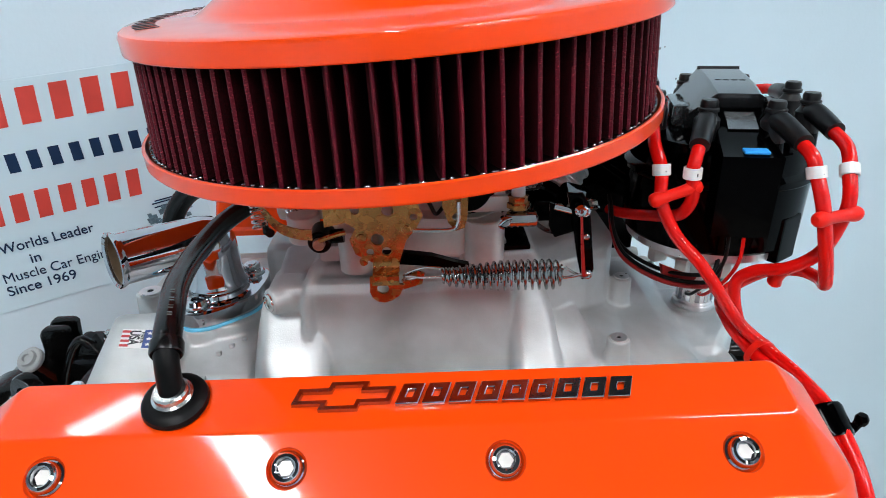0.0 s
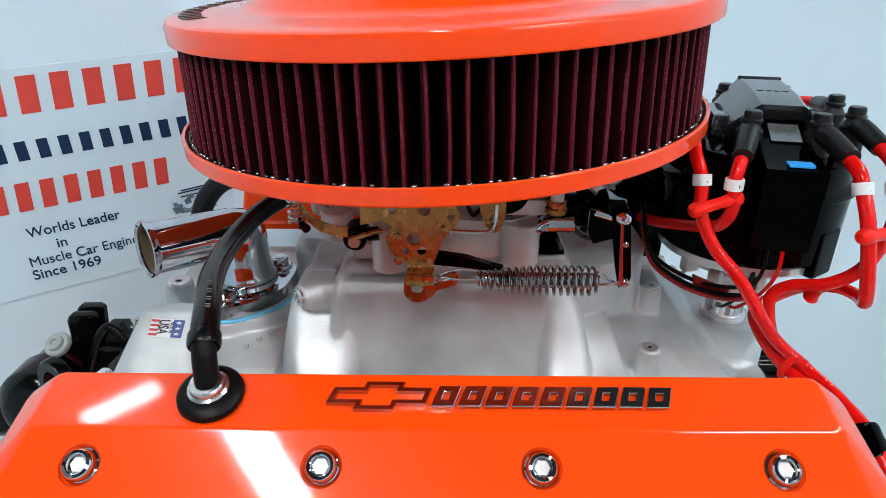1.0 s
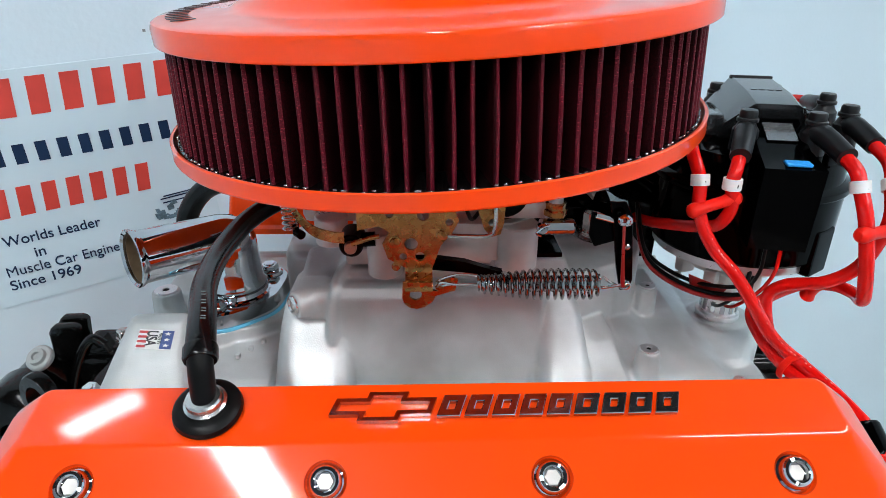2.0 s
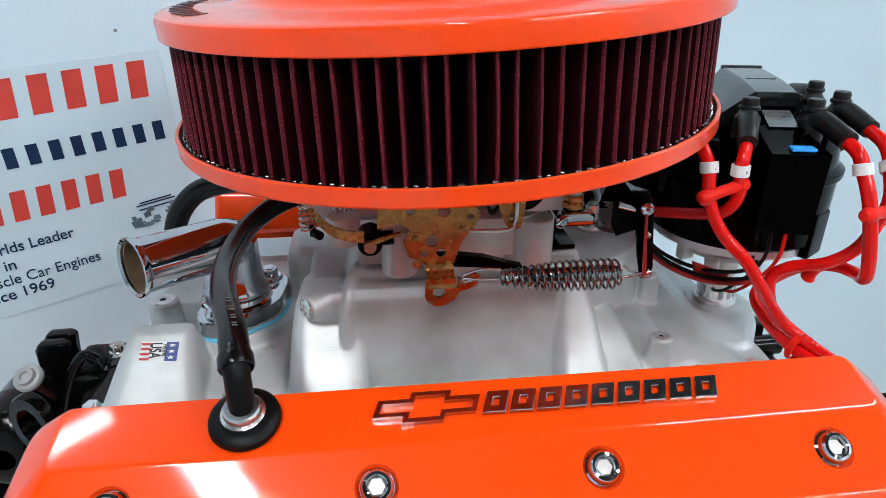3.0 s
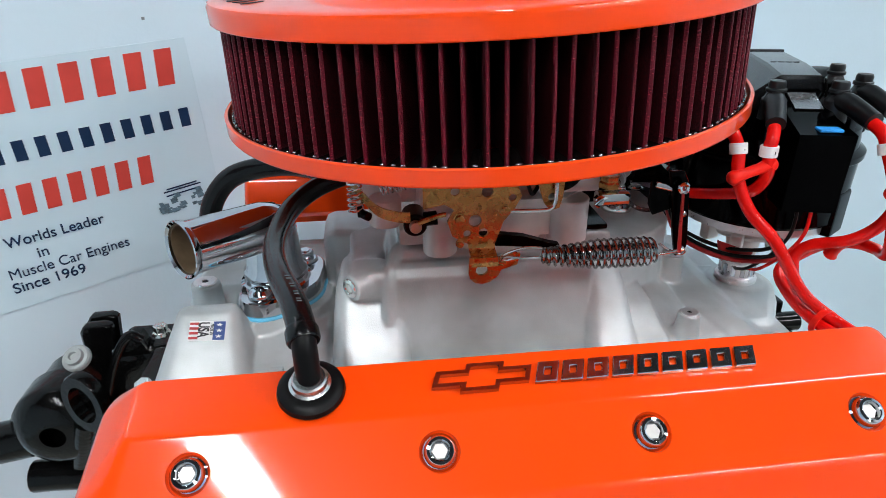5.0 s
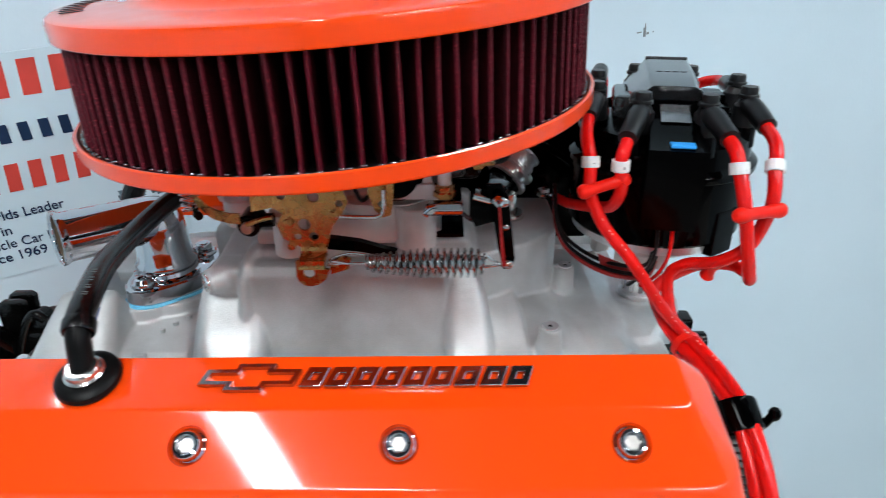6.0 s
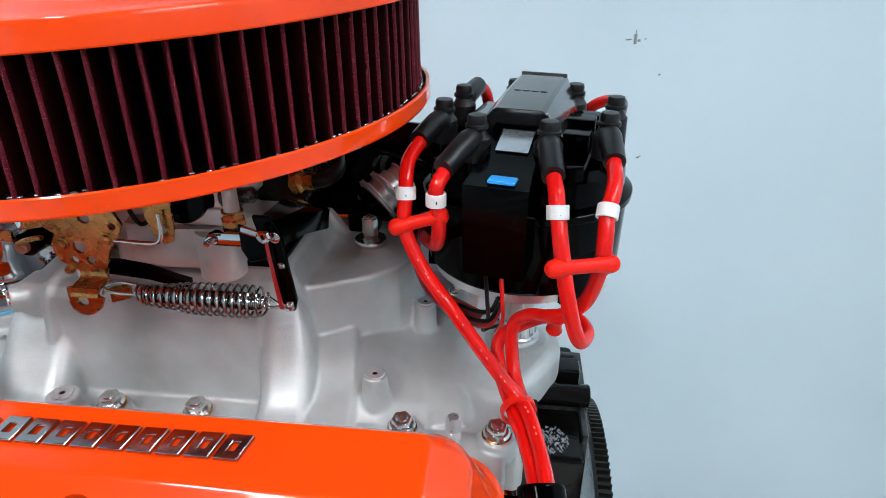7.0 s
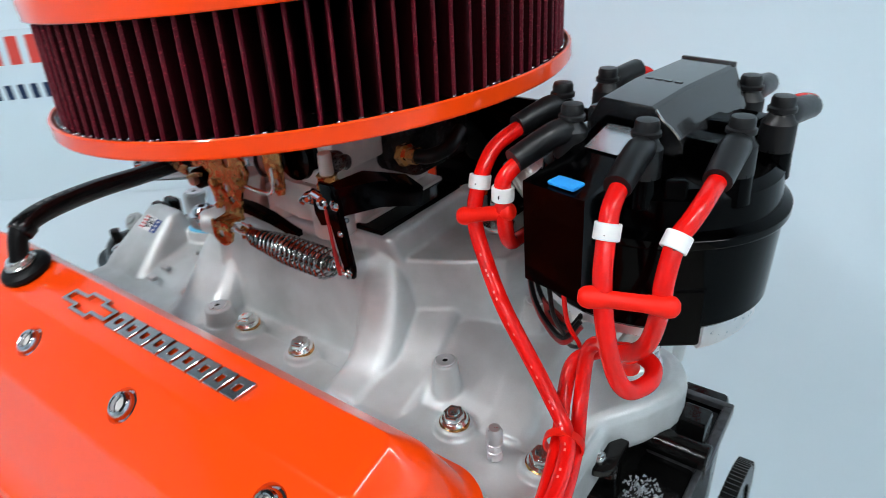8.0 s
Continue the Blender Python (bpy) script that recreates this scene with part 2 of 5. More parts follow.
WORN_BLACK = material("worn_black_paint", (0.035, 0.037, 0.040), 0.35, 0.2, 0.6, 130, 0.4, 400, dist=0.0008, second=(0.008, 0.008, 0.009))
SIDE_FILL = lamp_material("side_fill_diffuser", (0.93, 0.97, 1.0), TUBE_POWER * 1.05)
BACK_FILL = lamp_material("rear_fill_diffuser", (0.95, 0.97, 1.0), TUBE_POWER * 1.9)
MAIN_GLOW = lamp_material("main_lamp_diffuser", (0.93, 0.97, 1.0), TUBE_POWER * 2.05)
TUBE_GLOW = lamp_material("lamp_diffuser", (0.93, 0.97, 1.0), TUBE_POWER)

# ---- the room ----
W0, W1, D0, H, FZ = -2.6, 2.9, -3.6, 2.75, -0.30


def slab(name, c, s, mat, label, category):
    return structure(name, box(bmesh.new(), c, s), mat, RM, label, category)


HW, MZ = H - FZ, (H + FZ) / 2


# the banner wall runs on into the next wall through a wide rounded corner
CR, CX = 0.7, 0.95
line = [(W0, 0.0), (CX, 0.0)] + [(CX + CR * math.sin(radians(a)), -CR + CR * math.cos(radians(a))) for a in range(5, 91, 5)] + [(CX + CR, D0)]
t = bmesh.new()
rows4 = []
for i, (x, y) in enumerate(line):
    p, q = line[max(i - 1, 0)], line[min(i + 1, len(line) - 1)]
    n = Vector((-(q[1] - p[1]), q[0] - p[0])).normalized() * 0.12
    rows4.append([t.verts.new((x, y, FZ)), t.verts.new((x, y, H)), t.verts.new((x + n.x, y + n.y, H)), t.verts.new((x + n.x, y + n.y, FZ))])
for p, q in zip(rows4, rows4[1:]):
    for k in range(4):
        t.faces.new((p[k], p[(k + 1) % 4], q[(k + 1) % 4], q[k]))
t.faces.new(rows4[0])
t.faces.new(rows4[-1])
bmesh.ops.recalc_face_normals(t, faces=t.faces)
structure("wall_north", t, WALL, RM, "pale blue-white painted workshop wall with a rounded corner", "wall")
# south and west walls and ceiling are unseen, their tones chosen to shape bounce
slab("wall_south", ((W0 + W1) / 2, D0 - 0.06, MZ), (W1 - W0, 0.12, HW), BACK_WALL, "unseen grey wall setting the frontal fill", "wall")
slab("wall_west", (W0 - 0.06, D0 / 2, MZ), (0.12, -D0 + 0.24, HW), WALL, "unseen pale wall bouncing light from the left", "wall")
slab("floor", ((W0 + W1) / 2, D0 / 2, FZ - 0.05), (W1 - W0 + 0.24, -D0 + 0.24, 0.1), FLOOR, "pale cream concrete workshop floor", "floor")
slab("ceiling", ((W0 + W1) / 2, D0 / 2, H + 0.05), (W1 - W0 + 0.24, -D0 + 0.24, 0.1), CEIL, "unseen dark ceiling holding back bounced light", "ceiling")


def ceiling_light(x, y, along, length=1.2, width=0.28, glow=TUBE_GLOW):
    m = RM @ Matrix.Translation((x, y, H)) @ Matrix.Rotation(along, 4, "Z")
    ob = thing("ceiling_light", (0, 0, 0), "unseen white ceiling light with a glowing diffuser", "ceiling light", m, "ceiling lights")
    b = bmesh.new()
    for c, s in (((0, width / 2, -0.035), (length, 0.02, 0.07)), ((0, -width / 2, -0.035), (length, 0.02, 0.07)),
                 ((length / 2, 0, -0.035), (0.02, width + 0.02, 0.07)), ((-length / 2, 0, -0.035), (0.02, width + 0.02, 0.07))):
        box(b, c, s, 0.002)
    part("frame", b, FIXTURE, ob)
    part("diffuser", box(bmesh.new(), (0, 0, -0.05), (length - 0.03, width - 0.03, 0.012), 0.002), glow, ob)
    return ob


ceiling_light(-0.89, -1.48, radians(86), 1.50, 0.15, MAIN_GLOW)
# side and rear lights are unseen, added as fill for the engine's front
ceiling_light(1.10, -1.20, radians(4), 1.25, 0.17, SIDE_FILL)
ceiling_light(0.55, -3.05, radians(4), 1.60, 0.20, BACK_FILL)

# small unseen light added high on the wall above the banner
wl = thing("wall_light", (0, 0, 0), "small unseen white light added above the banner", "wall light", RM @ Matrix.Translation((-0.40, 0, 2.06)))
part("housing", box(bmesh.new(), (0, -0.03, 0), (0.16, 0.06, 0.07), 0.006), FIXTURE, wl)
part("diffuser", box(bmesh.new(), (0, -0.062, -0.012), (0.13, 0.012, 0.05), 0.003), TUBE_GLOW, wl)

# banner on the wall; written in wall coordinates: u along the wall, z up
BW = RM @ Matrix.Rotation(radians(90), 4, "X")  # x = u, y = height, z = out of the wall towards the room


def flat(bm, pts, z=0.0021, h=0.0006):
    return prism(bm, pts, h, Matrix.Translation((0, 0, z)))


banner = thing("banner", (-0.4, 1.2, 0), "white vinyl banner with red and navy lettering on the wall", "banner", BW)
b = bmesh.new()
box(b, (-0.40, 1.1965, 0.001), (0.71, 0.253, 0.002), 0.0006)
part("sheet", b, BANNER, banner)


def text_part(s, x, y, size, mat, parent, m, name="lettering", shear=0.0, width=1.0, depth=0.0004, bold=0.0, align="LEFT"):
    cu = bpy.data.curves.new(name, "FONT")
    cu.body, cu.size, cu.shear, cu.extrude, cu.offset, cu.align_x = s, size, shear, depth, bold, align
    t = bpy.data.objects.new(name, cu)
    scene.collection.objects.link(t)
    bpy.context.view_layer.update()
    me = bpy.data.meshes.new_from_object(t.evaluated_get(bpy.context.evaluated_depsgraph_get()))
    bpy.data.objects.remove(t)
    me.transform(Matrix.Translation(-BASE[parent]) @ m @ Matrix.Translation((x, y, 0)) @ Matrix.Diagonal((width, 1, 1, 1)))
    me.materials.clear()
    me.materials.append(mat)
    ob = new(name, me)
    ob.parent = parent
    BASE[ob] = BASE[parent]
    return ob


def bars(u0, u1, y0, y1, n, mat, lean=0.0, gap=0.42, name="lettering_bar"):
    """A run of plain bars in place of characters."""
    w = (u1 - u0) / n
    for i in range(n):
        a, c = u0 + i * w + w * gap / 2, u0 + (i + 1) * w - w * gap / 2
        k = lean * (y1 - y0)
        part(name, flat(bmesh.new(), [(a, y0), (c, y0), (c + k, y1), (a + k, y1)]), mat, banner)


bars(-0.66, -0.060, 1.2755, 1.3145, 19, BANNER_RED, 0.1)
bars(-0.60, -0.055, 1.2265, 1.2475, 26, BANNER_BLUE, 0.0, 0.48)
bars(-0.40, -0.112, 1.171, 1.203, 12, BANNER_RED, 0.1)
TZ = Matrix.Translation((0, 0, 0.0026))
text_part("Worlds Leader", -0.2275, 1.1400, 0.0165, BANNER_BLUE, banner, TZ, bold=0.00012, align="CENTER", width=0.95)
text_part("in", -0.2455, 1.1215, 0.0165, BANNER_BLUE, banner, TZ, bold=0.00012, align="CENTER")
text_part("Muscle Car Engines", -0.2220, 1.1050, 0.0165, BANNER_BLUE, banner, TZ, align="CENTER", width=0.94)
text_part("Since 1969", -0.2480, 1.0890, 0.0165, BANNER_BLUE, banner, TZ, bold=0.00012, align="CENTER")
# small printed engine picture
b = bmesh.new()
random.seed(4)
for i in range(26):
    u, v = -0.094 + random.uniform(-0.026, 0.026), 1.139 + random.uniform(-0.012, 0.008)
    w, h = random.uniform(0.003, 0.009), random.uniform(0.003, 0.007)
    flat(b, [(u, v), (u + w, v + 0.001), (u + w * 0.8, v + h), (u - 0.001, v + h)], 0.0021 + i * 0.00005, 0.0003)
part("printed_picture", b, material("grey_blue_print", (0.10, 0.16, 0.20), 0.4, 0, 0.5, 200), banner, "small grey-blue printed engine picture", kind="stuff")
b = bmesh.new()
for v, w in ((1.1495, 0.020), (1.1545, 0.022), (1.1575, 0.018)):
    flat(b, [(-0.088 - w, v), (-0.088 + w, v + 0.0015), (-0.088 + w, v + 0.003), (-0.088 - w, v + 0.0015)], 0.0024)
part("printed_air_cleaner", b, BANNER_BLUE, banner)

# chipped paint and pin holes on the wall
CHIP = material("chipped_plaster", (0.22, 0.25, 0.27), 0.8, 0.0, 0.4, 300)


def wall_mark(u, z, pieces, label):
    ob = thing("wall_mark", (u, z, 0), label, "wall mark", BW, "wall marks")
    for du, dz, w, h in pieces:
        part("chip", box(bmesh.new(), (u + du, z + dz, 0.0004), (w, h, 0.0008), 0.0, IDENT), CHIP, ob)


wall_mark(0.80, 1.217, ((0, 0, 0.006, 0.016), (0.001, 0.009, 0.002, 0.012), (-0.014, 0.001, 0.012, 0.002), (0.008, -0.003, 0.006, 0.004), (0.022, -0.002, 0.003, 0.002)), "small cross-shaped chip in the wall paint")
wall_mark(0.86, 1.150, ((0, 0, 0.004, 0.003),), "tiny dark fleck on the wall paint")
wall_mark(0.825, 1.003, ((0, 0, 0.006, 0.003), (0.006, 0.001, 0.003, 0.002)), "tiny dark fleck on the wall paint")
wall_mark(-0.0825, 1.347, ((0, 0, 0.003, 0.003),), "pin hole in the wall above the banner")

# ---- valve covers ----
FACET = Matrix(((1, 0, 0, 0), (0, 0.9578, -0.2873, -0.200), (0, 0.2873, 0.9578, -0.0161), (0, 0, 0, 1)))  # on the cover's upper facet
FRONT = Matrix(((1, 0, 0, 0), (0, 0.7809, -0.6247, -0.233), (0, 0.6247, 0.7809, -0.0330), (0, 0, 0, 1)))  # on the bolt facet


def cover_loop(x0, x1, yf, zf, yb, zb, r):
    return [Vector((x, y, zf + (zb - zf) * (y - yf) / (yb - yf))) for x, y in round_rect(x0, x1, yf, yb, r, 12)]


def cover_body(flare=1.0):
    loops = [
        cover_loop(-0.262, 0.243, -0.2870, -0.1180, -0.1480, -0.0640, 0.030),
        cover_loop(-0.262, 0.243, -0.2850, -0.1120, -0.1480, -0.0580, 0.030),
        cover_loop(-0.257, 0.238, -0.2790, -0.1085, -0.1530, -0.0560, 0.028),
        cover_loop(-0.255, 0.236, -0.2720, -0.0950, -0.1560, -0.0500, 0.027),
        cover_loop(-0.244, 0.225, -0.2535, -0.0485, -0.1690, -0.0260, 0.020),
        cover_loop(-0.241, 0.222, -0.2505, -0.0455, -0.1720, -0.0220, 0.019),
        cover_loop(-0.2235, 0.2055, -0.2195, -0.0222, -0.1835, -0.0122, 0.006),
        cover_loop(-0.2205, 0.2025, -0.2165, -0.0209, -0.1850, -0.0114, 0.005),
    ]
    if flare < 1:
        top = loops[-2]
        for lp in loops[:-2]:
            for p, q in zip(lp, top):
                p.x = q.x + (p.x - q.x) * flare
    return loft(bmesh.new(), loops)


BOLT_X = (-0.1893, -0.0668, 0.0450, 0.1678)
near_cover = thing("valve_cover", (0, -0.21, -0.09), "glossy orange enamelled valve cover on the near cylinder bank", "valve cover")
cover = part("body", cover_body(), ORANGE, near_cover, angle=24)
b = bmesh.new()
for x in BOLT_X:
    m = FRONT @ Matrix.Translation((x, 0, 0))
    lathe(b, [(0, -0.0035), (0.0098, -0.0035), (0.0106, 0.0), (0.0112, 0.02), (0, 0.02)], 32, m)
cut(cover, b)
crisp(cover)
for x in BOLT_X:
    m = FRONT @ Matrix.Translation((x, 0, -0.0034))
    bolt = part("cover_bolt", lathe(bmesh.new(), [(0, 0.0), (0.0096, 0.0), (0.0097, 0.0012), (0.0092, 0.0024), (0.0082, 0.0030), (0.0080, 0.0052), (0.0076, 0.0066), (0.0068, 0.0075), (0.0054, 0.0078), (0.0048, 0.0075), (0.0044, 0.0050), (0.0030, 0.0042), (0, 0.0040)], 28, m), CHROME, near_cover, "chrome socket-head bolt in a recess")
    part("socket", prism(bmesh.new(), [(0.0040 * math.cos(k * math.pi / 3), 0.0040 * math.sin(k * math.pi / 3)) for k in range(6)], 0.0006, m @ Matrix.Translation((0, 0, 0.0047))), ALU_DARK, bolt)

# raised emblem: a bow-tie outline and nine plain slanted blocks
SH = 0.35


def facet_poly(pts):
    return [(x + SH * y, y) for x, y in pts]


def bowtie(cx, cy, w, h, cw, ah):
    return facet_poly([(cx - w, cy - ah), (cx - cw, cy - ah), (cx - cw, cy - h), (cx + cw, cy - h), (cx + cw, cy - ah), (cx + w, cy - ah),
                       (cx + w, cy + ah), (cx + cw, cy + ah), (cx + cw, cy + h), (cx - cw, cy + h), (cx - cw, cy + ah), (cx - w, cy + ah)])


b = bmesh.new()
outer, inner = bowtie(-0.0395, 0.0, 0.0265, 0.0088, 0.0105, 0.0050), bowtie(-0.0395, 0.0, 0.0238, 0.0066, 0.0080, 0.0028)
t = bmesh.new()
vo, vi = [t.verts.new((x, y, 0)) for x, y in outer], [t.verts.new((x, y, 0)) for x, y in inner]
for i in range(12):
    j = (i + 1) % 12
    t.faces.new((vo[i], vo[j], vi[j], vi[i]))
ext = bmesh.ops.extrude_face_region(t, geom=list(t.faces))
bmesh.ops.translate(t, vec=(0, 0, 0.0028), verts=[g for g in ext["geom"] if isinstance(g, bmesh.types.BMVert)])
bmesh.ops.recalc_face_normals(t, faces=t.faces)
merge(b, t, FACET @ Matrix.Translation((0, 0, 0.0008)))
EMBLEM = material("polished_emblem_metal", (0.42, 0.40, 0.40), 0.12, 1.0, 0.08, 60)
part("emblem", b, EMBLEM, near_cover, "polished raised bow-tie outline")

def hollow_block(x0, x1, y0, y1, stroke, h, m):
    """A plain slanted block with a slot through it."""
    t = bmesh.new()
    out = [t.verts.new((x, y, 0)) for x, y in facet_poly([(x0, y0), (x1, y0), (x1, y1), (x0, y1)])]
    inn = [t.verts.new((x, y, 0)) for x, y in facet_poly([(x0 + stroke, y0 + stroke), (x1 - stroke, y0 + stroke), (x1 - stroke, y1 - stroke), (x0 + stroke, y1 - stroke)])]
    for i in range(4):
        j = (i + 1) % 4
        t.faces.new((out[i], out[j], inn[j], inn[i]))
    ext = bmesh.ops.extrude_face_region(t, geom=list(t.faces))
    bmesh.ops.translate(t, vec=(0, 0, h), verts=[g for g in ext["geom"] if isinstance(g, bmesh.types.BMVert)])
    bmesh.ops.recalc_face_normals(t, faces=t.faces)
    bevel_all(t, 0.0004, 1, 50)
    return merge(bmesh.new(), t, m)


for i in range(9):
    x = -0.0095 + i * 0.01435
    part("emblem_bar", hollow_block(x, x + 0.0122, -0.0066, 0.0066, 0.0042, 0.0028, FACET @ Matrix.Translation((0, 0, 0.0008))), EMBLEM, near_cover)

far_cover = thing("valve_cover", (0, 0.21, -0.09), "glossy orange enamelled valve cover behind the air cleaner", "valve cover")
b = cover_body(0.15)
bmesh.ops.scale(b, vec=(1, -1, 1), verts=b.verts)
bmesh.ops.reverse_faces(b, faces=b.faces)
part("body", b, ORANGE, far_cover, angle=24)

# ---- cylinder block and heads, mostly hidden under the covers ----
block = thing("engine_block", (0, 0, -0.55), "orange painted cylinder block under the intake manifold", "engine block")
part("crankcase", box(bmesh.new(), (0, 0, -0.36), (0.50, 0.26, 0.34), 0.01), ORANGE, block)
for sgn in (-1, 1):
    m = Matrix.Translation((-0.01, sgn * 0.185, -0.165)) @ Matrix.Rotation(radians(sgn * -22), 4, "X")
    part("cylinder_head", box(bmesh.new(), (0, 0, 0), (0.49, 0.15, 0.11), 0.006, m), ALU, block, "cast aluminium cylinder head")

# ---- intake manifold ----
DX, DY = 0.2480, 0.0200  # distributor axis
manifold = thing("intake_manifold", (0, 0, -0.12), "grey cast aluminium dual-plane intake manifold", "intake manifold")
YZ = Matrix(((0, 0, 1, 0), (1, 0, 0, 0), (0, 1, 0, 0), (0, 0, 0, 1)))  # outlines in y, z pulled along x


def wedge(bm, outline, x0, x1, bev=0.006):
    return prism(bm, outline, x1 - x0, Matrix.Translation((x0, 0, 0)) @ YZ, bev)


def cast_block(bm, plan, z0, z1, bev=0.004, drop=0.0):
    """A block with a plan outline; drop lowers its top towards -y."""
    t = prism(bmesh.new(), plan, z1 - z0, Matrix.Translation((0, 0, z0)))
    for v in t.verts:
        if v.co.z > (z0 + z1) / 2:
            v.co.z += drop * v.co.y
    bevel_all(t, bev, 2, 30)
    return merge(bm, t)


def runner(bm, pts, depth=0.040, r=0.010):
    """A port runner with a rounded top; pts are (x, y, z of the top, width)."""
    pos = smooth_path([Vector(p[:3]) for p in pts], 5)
    loops = []
    for i, q in enumerate(pos):
        s = i / (len(pos) - 1) * (len(pts) - 1)
        k = min(int(s), len(pts) - 2)
        w = pts[k][3] + (pts[k + 1][3] - pts[k][3]) * (s - k)
        d = (pos[min(i + 1, len(pos) - 1)] - pos[max(i - 1, 0)]).normalized()
        side = Vector((0, 0, 1)).cross(d)
        side = side.normalized() if side.length > 0.05 else Vector((1, 0, 0))
        if side.x < 0:
            side = -side
        up = side.cross(d).normalized()
        if up.z < 0:
            up = -up
        loops.append([q + side * u + up * (v - depth) for u, v in round_rect(-w / 2, w / 2, 0.0, depth, min(r, w * 0.45), 5)])
    return loft(bm, loops)


b = bmesh.new()
box(b, (0.005, 0, -0.120), (0.50, 0.20, 0.04), 0.006)                       # valley floor
for sgn in (-1, 1):
    box(b, (-0.005, sgn * 0.112, -0.106), (0.495, 0.042, 0.022), 0.002)      # flange rail
wedge(b, [(-0.0655, -0.0245), (-0.0600, -0.0150), (0.0600, -0.0150), (0.0655, -0.0245), (0.0720, -0.098), (0.072, -0.125), (-0.072, -0.125), (-0.0720, -0.098)], -0.084, 0.072, 0.0030)  # plenum
box(b, (-0.004, 0, -0.016), (0.138, 0.104, 0.018), 0.003)                   # carburettor pad
merge(b, loft(bmesh.new(), [[Vector((x, y, z)) for x, y in round_rect(0.030, x1, y0, y1, 0.006, 4)] for x1, y0, y1, z in
                            ((0.104, -0.040, 0.075, -0.070), (0.097, -0.046, 0.064, -0.024), (0.089, -0.050, 0.052, -0.003), (0.085, -0.048, 0.048, 0.000))]))  # raised rear shoulder
prism(b, [(0.080, 0.000), (0.090, 0.000), (0.114, -0.032), (0.080, -0.032)], 0.010, Matrix.Translation((0, 0.050, 0)) @ Matrix(((1, 0, 0, 0), (0, 0, 1, 0), (0, 1, 0, 0), (0, 0, 0, 1))), 0.001)  # rear rib
cast_block(b, [(-0.136, 0.016), (-0.098, 0.010), (-0.080, 0.0), (-0.080, 0.075), (-0.136, 0.075)], -0.11, -0.020, 0.010)   # front upper block
cast_block(b, [(-0.113, -0.058), (-0.106, -0.062), (-0.092, -0.040), (-0.080, -0.02), (-0.080, 0.03), (-0.113, 0.01)], -0.11, -0.0170, 0.006, 0.12)  # plug boss shoulder
runner(b, [(-0.096, -0.015, -0.024, 0.050), (-0.098, -0.044, -0.031, 0.054), (-0.099, -0.064, -0.047, 0.056), (-0.099, -0.080, -0.068, 0.058), (-0.098, -0.097, -0.086, 0.058), (-0.098, -0.116, -0.094, 0.058)], 0.045, 0.014)
runner(b, [(0.076, -0.020, -0.004, 0.026), (0.078, -0.044, -0.010, 0.030), (0.085, -0.060, -0.032, 0.035), (0.088, -0.075, -0.062, 0.038), (0.089, -0.092, -0.084, 0.039), (0.089, -0.116, -0.093, 0.040)], 0.05, 0.011)
runner(b, [(0.108, 0.010, -0.0575, 0.040), (0.109, -0.026, -0.0585, 0.040), (0.113, -0.048, -0.067, 0.041), (0.117, -0.076, -0.083, 0.042), (0.118, -0.112, -0.0945, 0.042)], 0.045, 0.006)
runner(b, [(0.150, 0.000, -0.082, 0.036), (0.182, -0.030, -0.083, 0.038), (0.199, -0.062, -0.086, 0.040), (0.204, -0.088, -0.0930, 0.040)], 0.035, 0.013)
SHOULDER = {1: ((-0.266, -0.176, 0.0, 0.112, 0.012, -0.112), (-0.258, -0.186, 0.006, 0.102, 0.014, -0.090), (-0.249, -0.193, 0.014, 0.086, 0.014, -0.070), (-0.244, -0.197, 0.020, 0.080, 0.012, -0.0645)),
            -1: ((-0.264, -0.180, 0.000, 0.112, 0.012, -0.112), (-0.258, -0.187, 0.014, 0.096, 0.014, -0.090), (-0.251, -0.193, 0.026, 0.072, 0.012, -0.0705), (-0.244, -0.199, 0.033, 0.0480, 0.008, -0.0530), (-0.242, -0.201, 0.036, 0.0440, 0.004, -0.0518))}
for sgn, rings in SHOULDER.items():
    merge(b, loft(bmesh.new(), [[Vector((x, sgn * y, z)) for x, y in round_rect(x0, x1, y0, y1, r, 5)] for x0, x1, y0, y1, r, z in rings]))   # front runner
cast_block(b, [(-0.200, 0.030), (-0.128, 0.020), (-0.128, 0.107), (-0.200, 0.107)], -0.12, -0.0705, 0.002)   # flat deck behind the water outlet
for x0 in (-0.105, 0.09, 0.125):
    runner(b, [(x0, 0.02, -0.035, 0.044), (x0, 0.050, -0.050, 0.044), (x0, 0.080, -0.078, 0.044), (x0, 0.112, -0.094, 0.044)])
wedge(b, [(0.09, -0.080), (-0.03, -0.080), (-0.075, -0.086), (-0.104, -0.098), (-0.104, -0.13), (0.09, -0.13)], -0.245, -0.13, 0.004)
HIGH = [(0.09, -0.062), (-0.005, -0.0655), (-0.040, -0.0715), (-0.072, -0.084), (-0.096, -0.099), (-0.096, -0.13), (0.09, -0.13)]
LOW = [(0.09, -0.079), (-0.005, -0.0805), (-0.040, -0.0840), (-0.072, -0.0900), (-0.096, -0.099), (-0.096, -0.13), (0.09, -0.13)]
LOWER = [(0.09, -0.0935), (-0.005, -0.0940), (-0.040, -0.0950), (-0.072, -0.0965), (-0.096, -0.099), (-0.096, -0.13), (0.09, -0.13)]
loft(b, [[Vector((x, y, z)) for y, z in q] for x, q in ((0.08, HIGH), (0.136, HIGH), (0.168, LOW), (0.202, LOW), (0.228, LOWER), (0.250, LOWER))])   # rear floor
